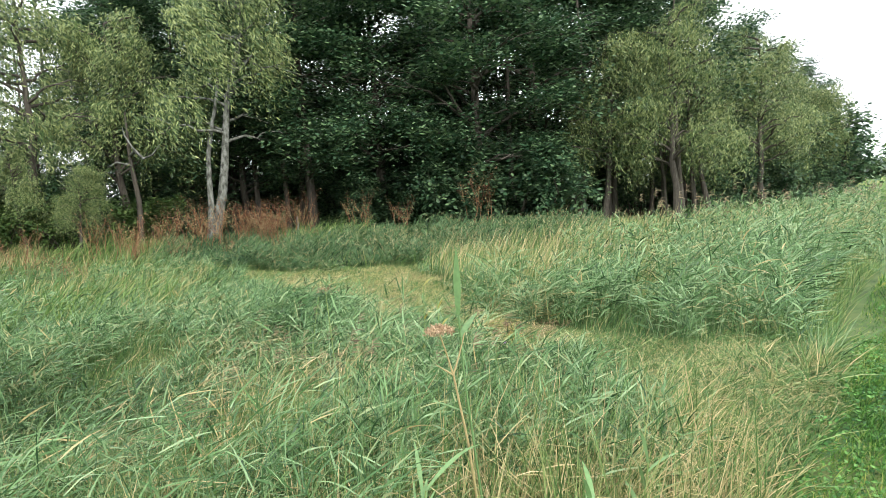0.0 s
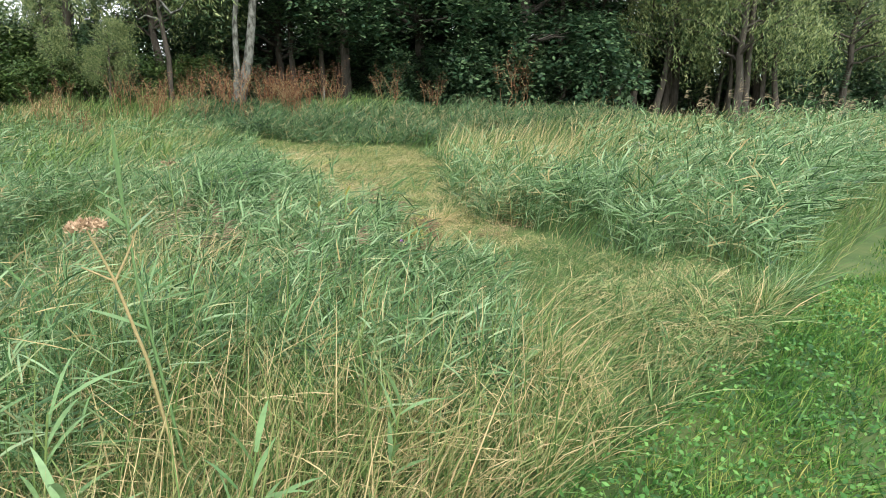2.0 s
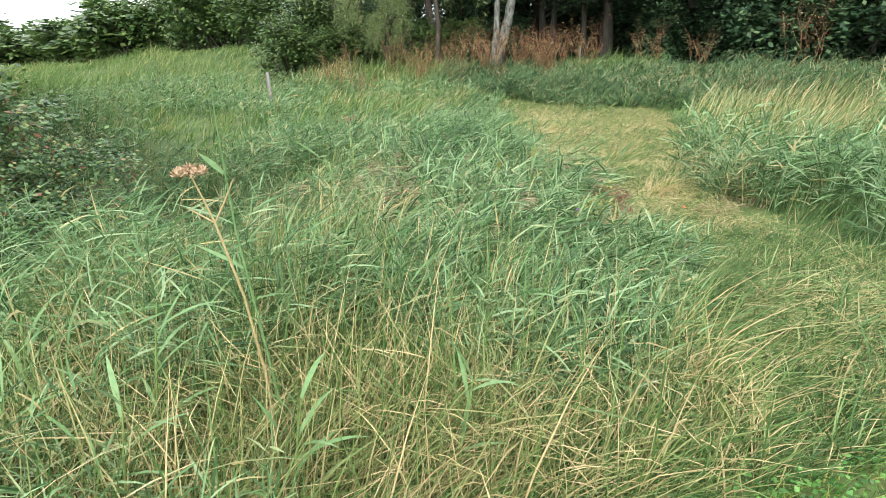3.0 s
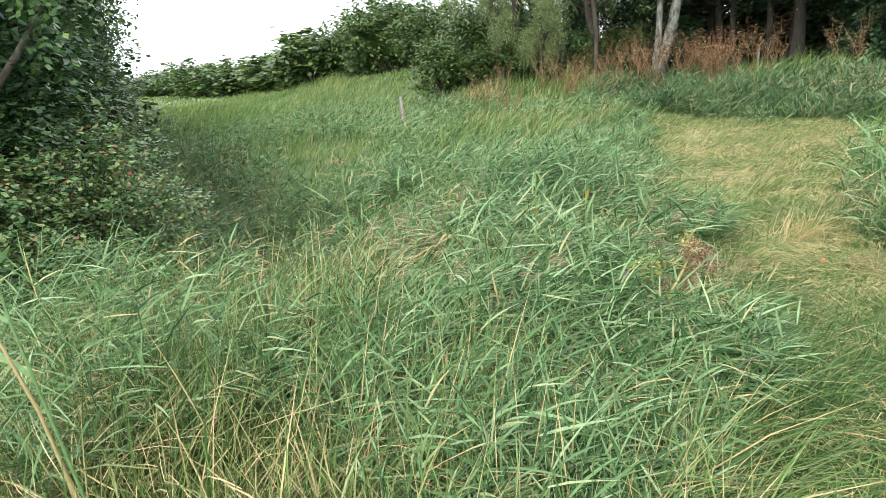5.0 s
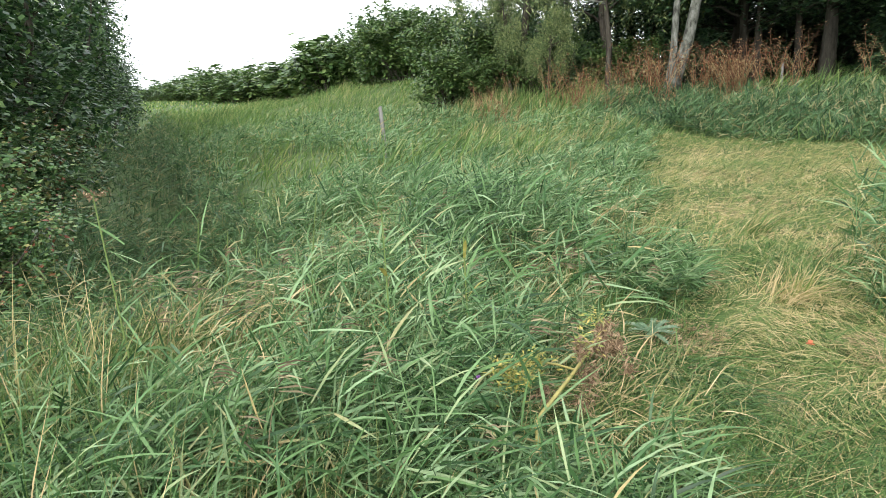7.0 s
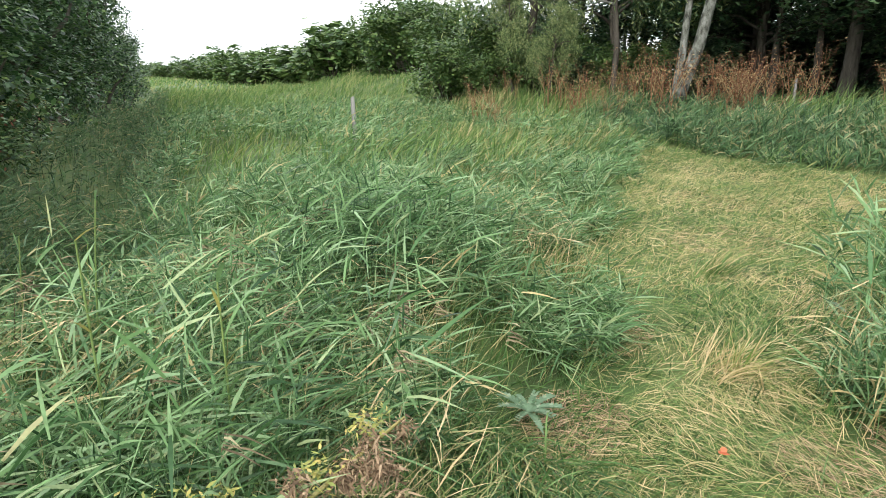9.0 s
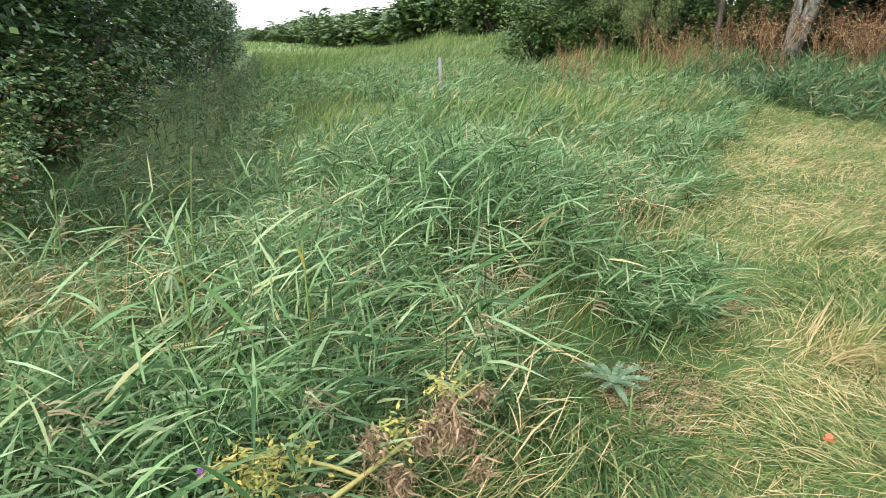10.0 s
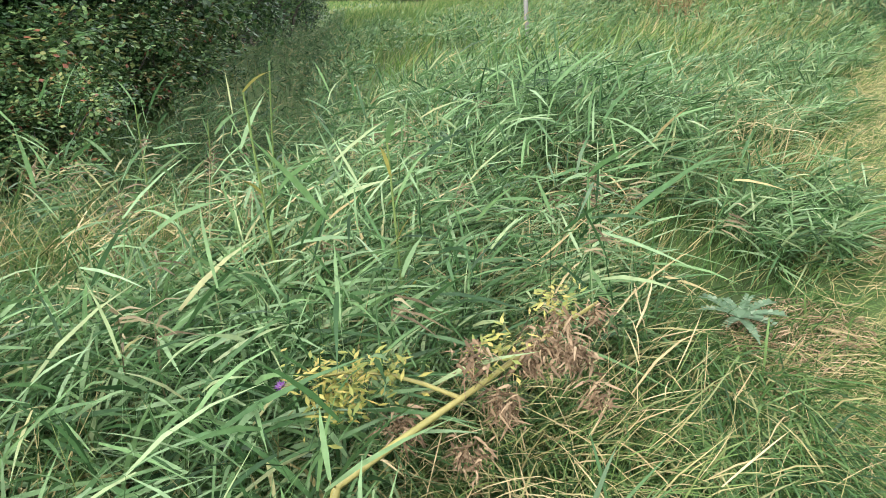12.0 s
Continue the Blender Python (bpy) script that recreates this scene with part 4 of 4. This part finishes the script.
def make_post(x, y, height, radius, lean, label):
    """A weathered fence post with a sloping sawn head."""
    bm = bmesh.new()
    bmesh.ops.create_cone(bm, cap_ends=True, segments=10, radius1=radius, radius2=radius * 0.9, depth=height + 0.3)
    bmesh.ops.translate(bm, verts=bm.verts, vec=(0, 0, (height + 0.3) / 2 - 0.3))
    for v in bm.verts:
        if v.co.z > height - 0.01:
            v.co.z += v.co.x * 0.5
        v.co.x += 0.1 * radius * math.sin(v.co.z * 9)
    bmesh.ops.bevel(bm, geom=[e for e in bm.edges if min(v.co.z for v in e.verts) > height - 0.1], offset=radius * 0.12, segments=1, affect="EDGES")
    me = bpy.data.meshes.new("fence_post")
    bm.to_mesh(me)
    bm.free()
    me.materials.append(WOOD)
    ob = tagged(new("fence_post", me), label, "post")
    ob.matrix_basis = Matrix.Translation((x, y, float(ground_height(x, y)))) @ Matrix.Rotation(radians(lean), 4, "Y")


make_post(-8.2, 10.0, 0.95, 0.04, -5, "weathered grey wooden post standing in the reeds")
make_post(-5.3, 18.9, 0.8, 0.03, 0, "thin grey wooden post in front of the wood")


def make_stone(x, y, size, label):
    bm = bmesh.new()
    bmesh.ops.create_icosphere(bm, subdivisions=3, radius=1)
    for v in bm.verts:
        k = 1 + 0.22 * noise.noise(v.co * 1.6 + Vector((x, y, 0)))
        v.co = Vector((v.co.x * size[0] * k, v.co.y * size[1] * k, max(v.co.z, -0.5) * size[2] * k))
    me = bpy.data.meshes.new("stone")
    bm.to_mesh(me)
    bm.free()
    me.materials.append(STONE)
    me.polygons.foreach_set("use_smooth", np.full(len(me.polygons), True))
    ob = tagged(new("stone", me), label, "stone")
    ob.matrix_basis = Matrix.Translation((x, y, float(ground_height(x, y)) + size[2] * 0.3))


make_stone(-5.75, 18.7, (0.34, 0.2, 0.24), "pale rough stone lying before the trees")
make_stone(3.3, 14.6, (0.3, 0.2, 0.2), "pale stone among yellowed reeds")


def leaf_set(batch, P, d, length, width, droop=0.3, segs=4):
    m = len(P)
    ribbons(batch, P, d, np.tile(-UP * droop, (m, 1)), np.full(m, length) * rng.uniform(0.7, 1.2, m), np.full(m, width) * rng.uniform(0.8, 1.2, m), unit(np.cross(d, UP + turned(m) * 0.2)), segs, 0.4)


def make_fallen_thistle():
    """A tall thistle blown over: a yellowed stem with withered leaves, yellow sprays and one purple head."""
    plant = thing("fallen_thistle", "fallen thistle with a yellow stem and withered leaves", "thistle")
    s = np.linspace(0, 1, 9)[:, None]
    a, b = np.array([0.68, 5.27, 0.42]), np.array([0.36, 6.0, 0.47])
    pts = a + (b - a) * s + np.array([0.05, 0.0, 0.05]) * np.sin(s * 3.1) + np.array([0.0, 0.012, 0.008]) * np.sin(s * 11)
    stem = Batch()
    tube(stem, pts, np.linspace(0.0075, 0.0045, 9), 6)
    main = part("stem", stem, STEM, plant, "yellowed ribbed stem")
    twig = Batch()
    q = pts[3] + (np.array([0.46, 5.21, 0.50]) - pts[3]) * np.linspace(0, 1, 6)[:, None] + np.array([0, 0, 0.05]) * np.sin(np.linspace(0, 3.1, 6))[:, None]
    tube(twig, q, np.linspace(0.005, 0.003, 6), 5)
    side = part("side_stem", twig, STEM, plant)
    root = Batch()
    tube(root, np.array([a, a + (0.12, -0.1, -0.2), a + (0.15, -0.15, -0.45)]), [0.009, 0.010, 0.012], 6)
    part("stem_base", root, STEM, plant)
    for k in range(13):
        dead = Batch()
        c = pts[rng.integers(1, 8)] + rng.normal(0, 0.045, 3) + np.array([0.04, 0.02, -0.02])
        m = 120
        d = unit(turned(m) + UP * rng.uniform(-0.9, 0.4, m)[:, None])
        ribbons(dead, c + rng.normal(0, 0.018, (m, 3)), d, -UP * 0.6 + turned(m) * 0.9, rng.uniform(0.010, 0.028, m), rng.uniform(0.003, 0.008, m), unit(np.cross(d, UP + turned(m))), 3)
        tagged(part("withered_leaf", dead, BROWN, plant), kind="stuff")
    for c in (q[2], q[4], q[3], q[3] + (0.04, -0.02, -0.03), q[4] + (0.03, 0.02, -0.04), pts[4] + (0, 0, 0.05), pts[6] + (-0.03, 0, 0.04)):
        spray = Batch()
        m = 90
        d = unit(turned(m) + UP * rng.uniform(-0.5, 0.5, m)[:, None])
        diamonds(spray, c + rng.normal(0, 0.025, (m, 3)), d, unit(np.cross(d, UP + turned(m) * 0.5)), rng.uniform(0.014, 0.036, m), rng.uniform(0.004, 0.010, m))
        tagged(part("yellow_spray", spray, YELLOW, plant), kind="stuff")
    head = Batch()
    m = 60
    d = unit(rng.normal(0, 1, (m, 3)) + UP * 0.8)
    diamonds(head, np.tile(q[5], (m, 1)), d, unit(np.cross(d, turned(m))), rng.uniform(0.012, 0.02, m), np.full(m, 0.004))
    part("flower_head", head, PURPLE, plant, "small purple flower head")


def make_silver_thistle(x, y, size, name="thistle_rosette"):
    """A rosette of lobed grey-green leaves."""
    plant = thing(name, "silvery grey-green thistle leaves beside the path", "thistle")
    g = float(ground_height(x, y))
    for i in range(9):
        leaf = Batch()
        a = i * 0.72 + rng.uniform(-0.2, 0.2)
        d = unit(np.array([math.cos(a), math.sin(a), rng.uniform(0.3, 1.0)]))
        L = size * rng.uniform(0.7, 1.15)
        P = np.array([[x, y, g + 0.1]])
        leaf_set(leaf, P, d[None], L, L * 0.2, 0.4, 6)
        f = np.linspace(0.25, 0.85, 6)
        mid = P + L * (d * f[:, None] - UP * 0.4 * (f ** 2)[:, None])
        out = unit(np.cross(d, UP))
        for sgn in (-1, 1):
            w = unit(np.tile(sgn * out + d * 0.6, (6, 1)))
            diamonds(leaf, mid, w, unit(np.cross(w, np.tile(UP, (6, 1)))) * 1.0, np.full(6, L * 0.14), np.full(6, L * 0.11))
        part("leaf", leaf, THISTLE, plant)


def make_reed_stalk(x, y, h, label, lean, leaf_mat, n=7, length=0.3, width=0.02, head=None, up=0.8):
    """One tall stalk that stands clear of the rest, with its own leaves."""
    plant = thing("reed_stalk", label, "reed")
    g = float(ground_height(x, y))
    s = np.linspace(0, 1, 8)[:, None]
    pts = np.array([x, y, g - 0.03]) + h * (s * UP + (s ** 1.6) * np.array([lean[0], lean[1], 0]))
    stem = Batch()
    tube(stem, pts, np.linspace(0.006, 0.003, 8), 5)
    part("stem", stem, GRASS, plant)
    for i in range(n):
        leaf = Batch()
        f = 0.45 + 0.55 * i / max(n - 1, 1)
        P = np.array([[np.interp(f, s[:, 0], pts[:, j]) for j in range(3)]])
        d = unit(turned(1) * 0.6 + WIND * 0.35 + UP * up)
        leaf_set(leaf, P, d, length, width, 0.35, 5)
        part("leaf", leaf, leaf_mat if i % 2 == 0 else REED, plant)
    if head is not None:
        top = Batch()
        m = 70
        d = unit(rng.normal(0, 1, (m, 3)) + UP * 0.4)
        diamonds(top, np.tile(pts[-1], (m, 1)) + rng.normal(0, 0.02, (m, 3)) * np.array([1.8, 1.8, 0.6]), d, unit(np.cross(d, turned(m))), rng.uniform(0.012, 0.025, m), rng.uniform(0.004, 0.008, m))
        tagged(part("seed_head", top, head, plant, "brown seed head"), kind="stuff")


make_fallen_thistle()
for px, py, ph in ((0.32, 2.05, 0.66), (-0.25, 1.95, 0.62), (0.62, 2.45, 0.6), (0.0, 2.35, 0.7), (-0.7, 2.2, 0.66), (0.95, 2.95, 0.55)):
    make_reed_stalk(px, py, ph, "broad-leaved reed stalk at the track edge", (0.1, 0.06), REED, 8, 0.3, 0.019)
make_silver_thistle(0.02, 6.8, 0.18)
make_silver_thistle(0.12, 5.85, 0.16)


def make_umbel_plant():
    """A dead umbellifer: a pale forked stem with a flat brown head, and bare side rays."""
    plant = thing("umbel_plant", "dead umbel plant with a pale forked stem and brown head", "weed")
    fork = np.array([0.18, 2.61, 1.03])
    for name, pts, r in (
        ("stem", [(0.26, 2.7, -0.03), (0.25, 2.69, 0.4), (0.22, 2.66, 0.74), fork], [0.007, 0.0065, 0.0055, 0.0045]),
        ("ray", [fork, (0.16, 2.59, 1.12), (0.14, 2.57, 1.2)], [0.004, 0.0035, 0.003]),
        ("ray", [fork, (0.205, 2.64, 1.1), (0.23, 2.67, 1.18)], [0.004, 0.0035, 0.0025]),
        ("ray", [fork, (0.15, 2.58, 1.06), (0.12, 2.55, 1.09)], [0.0035, 0.003, 0.002]),
    ):
        b = Batch()
        tube(b, np.array(pts, float), r, 6)
        part(name, b, DRY, plant)
    head = Batch()
    m = 420
    a, q = rng.uniform(0, 6.283, m), 0.055 * np.sqrt(rng.uniform(0, 1, m))
    P = np.array([0.14, 2.57, 1.21]) + np.stack([q * np.cos(a), q * np.sin(a), 0.012 - 4.0 * q * q + rng.normal(0, 0.006, m)], 1)
    d = unit(turned(m) * 0.6 + UP * rng.uniform(0.0, 1.0, m)[:, None])
    diamonds(head, P, d, unit(np.cross(d, turned(m) + UP * 0.1)), rng.uniform(0.008, 0.02, m), rng.uniform(0.005, 0.011, m))
    tagged(part("flower_head", head, LITTER, plant, "flat brown dead flower head"), kind="stuff")


def make_spike_reed():
    """A reed that stands clear of the rest: an upright rolled tip and a few broad leaves."""
    plant = thing("reed_stalk", "tall upright reed stalk with broad pale leaves", "reed")
    stem = Batch()
    tube(stem, np.array([(0.3, 2.74, -0.03), (0.26, 2.7, 0.5), (0.22, 2.66, 1.0), (0.21, 2.65, 1.3)]), [0.006, 0.0055, 0.0045, 0.003], 6)
    part("stem", stem, REED, plant)
    for at, way, length, width in (((0.21, 2.65, 1.26), (0.02, -0.04, 1.0), 0.27, 0.03), ((0.21, 2.65, 1.17), (0.55, 0.45, 0.75), 0.16, 0.034), ((0.21, 2.65, 1.2), (-0.5, -0.45, 0.8), 0.15, 0.034), ((0.22, 2.66, 1.02), (-0.75, -0.5, 0.45), 0.2, 0.022), ((0.22, 2.66, 0.95), (0.7, 0.6, 0.4), 0.22, 0.022), ((0.23, 2.67, 0.85), (-0.6, -0.4, 0.5), 0.26, 0.024)):
        leaf = Batch()
        leaf_set(leaf, np.array([at]), unit(np.array([way])), length, width, 0.12, 6)
        part("leaf", leaf, REED, plant)


make_umbel_plant()
make_spike_reed()
make_reed_stalk(-0.2, 5.25, 1.02, "reed stalk with two yellowed leaves", (0.02, 0.0), YELLOW, 5, 0.16, 0.022)
make_reed_stalk(-0.1, 5.6, 0.88, "reed stalk with upright yellowing leaves", (0.0, 0.0), YELLOW, 6, 0.22, 0.02, None, 1.6)
make_reed_stalk(-0.7, 4.3, 1.12, "tall thin reed stalk with a withered tip", (-0.04, 0.0), REED, 4, 0.14, 0.012, BROWN)
for px, py, ph in ((-1.9, 5.0, 0.95), (-1.5, 4.75, 0.9), (-2.3, 5.3, 1.0), (-1.2, 5.3, 0.95), (-2.9, 5.2, 1.0), (-2.2, 4.6, 0.85)):
    make_reed_stalk(px, py, ph, "pale reed stalk with streaming broad leaves", (0.12, 0.08), REED, 7, 0.19, 0.010)


def make_tuft(x, y, h, n, material, label):
    """A clump of long grass from one root."""
    b = Batch()
    r = rng.normal(0, 0.07, (n, 2))
    grow_grass(b, x + r[:, 0], y + r[:, 1], h * 0.35, h, 0.004, 0.010, lean=0.7, bend=0.8, segs=4)
    tagged(new("grass_tuft", b.mesh("grass_tuft", material)), label, "grass tuft")


make_tuft(2.98, 5.35, 0.48, 170, GRASS, "tall yellow-green grass tuft at the track edge")
make_tuft(2.5, 9.4, 1.15, 150, STRAW, "pale straw tuft among the reeds")
make_tuft(1.2, 11.2, 0.95, 150, STRAW, "pale dry grass tuft behind the reed bank")
make_tuft(3.6, 12.4, 1.0, 150, STRAW, "dry yellow grass tuft behind the reed bank")
make_tuft(3.25, 5.75, 0.55, 120, REED, "green grass tuft beside the trampled path")
make_tuft(4.6, 6.2, 0.26, 220, MEADOW, "yellowing grass tuft on the field track")
make_tuft(3.5, 4.3, 0.22, 260, MEADOW, "low yellowing grass tuft on the field track")
make_tuft(-0.75, 9.2, 0.45, 160, GRASS, "upright green grass tuft on the trampled path")
make_tuft(0.25, 7.9, 0.35, 160, STRAW, "straw-coloured grass tuft on the trampled path")


def make_fallen_leaf(x, y, label):
    b = Batch()
    leaf_set(b, np.array([[x, y, float(ground_height(x, y)) + 0.13]]), np.array([[0.8, 0.6, 0.1]]), 0.045, 0.03, 0.2, 4)
    leaf_set(b, np.array([[x + 0.02, y, float(ground_height(x, y)) + 0.14]]), np.array([[-0.5, 0.8, 0.2]]), 0.04, 0.026, 0.2, 4)
    tagged(new("fallen_leaf", b.mesh("fallen_leaf", RUSSET)), label, "leaf")


make_fallen_leaf(0.69, 7.14, "russet fallen leaf lying on the straw")


def make_snag(x, y):
    """A dead stem with pale bare boughs between the living trees."""
    snag = thing("dead_snag", "dead tree stem with pale bare forked boughs", "tree")
    g = float(ground_height(x, y))
    for name, mat, pts, r in (
        ("trunk", BARK, [(0, 0, -0.2), (0.05, 0, 1.5), (-0.05, -0.1, 2.9), (0.0, -0.2, 4.2)], [0.09, 0.08, 0.06, 0.03]),
        ("bough", PALE_BARK, [(-0.02, -0.1, 2.9), (0.3, -0.4, 3.0), (0.6, -0.5, 2.75), (0.9, -0.5, 2.85), (1.2, -0.5, 3.2)], [0.05, 0.045, 0.04, 0.03, 0.012]),
        ("bough", PALE_BARK, [(0.6, -0.5, 2.75), (0.35, -0.6, 3.1), (0.15, -0.6, 3.45), (0.1, -0.6, 3.7)], [0.035, 0.03, 0.02, 0.01]),
        ("bough", PALE_BARK, [(-0.02, -0.1, 2.6), (-0.3, -0.4, 2.7), (-0.55, -0.5, 2.55)], [0.04, 0.03, 0.012]),
    ):
        b = Batch()
        tube(b, np.array(pts) + np.array([x, y, g]), r, 6)
        part(name, b, mat, snag)


make_snag(-10.3, 18.9)
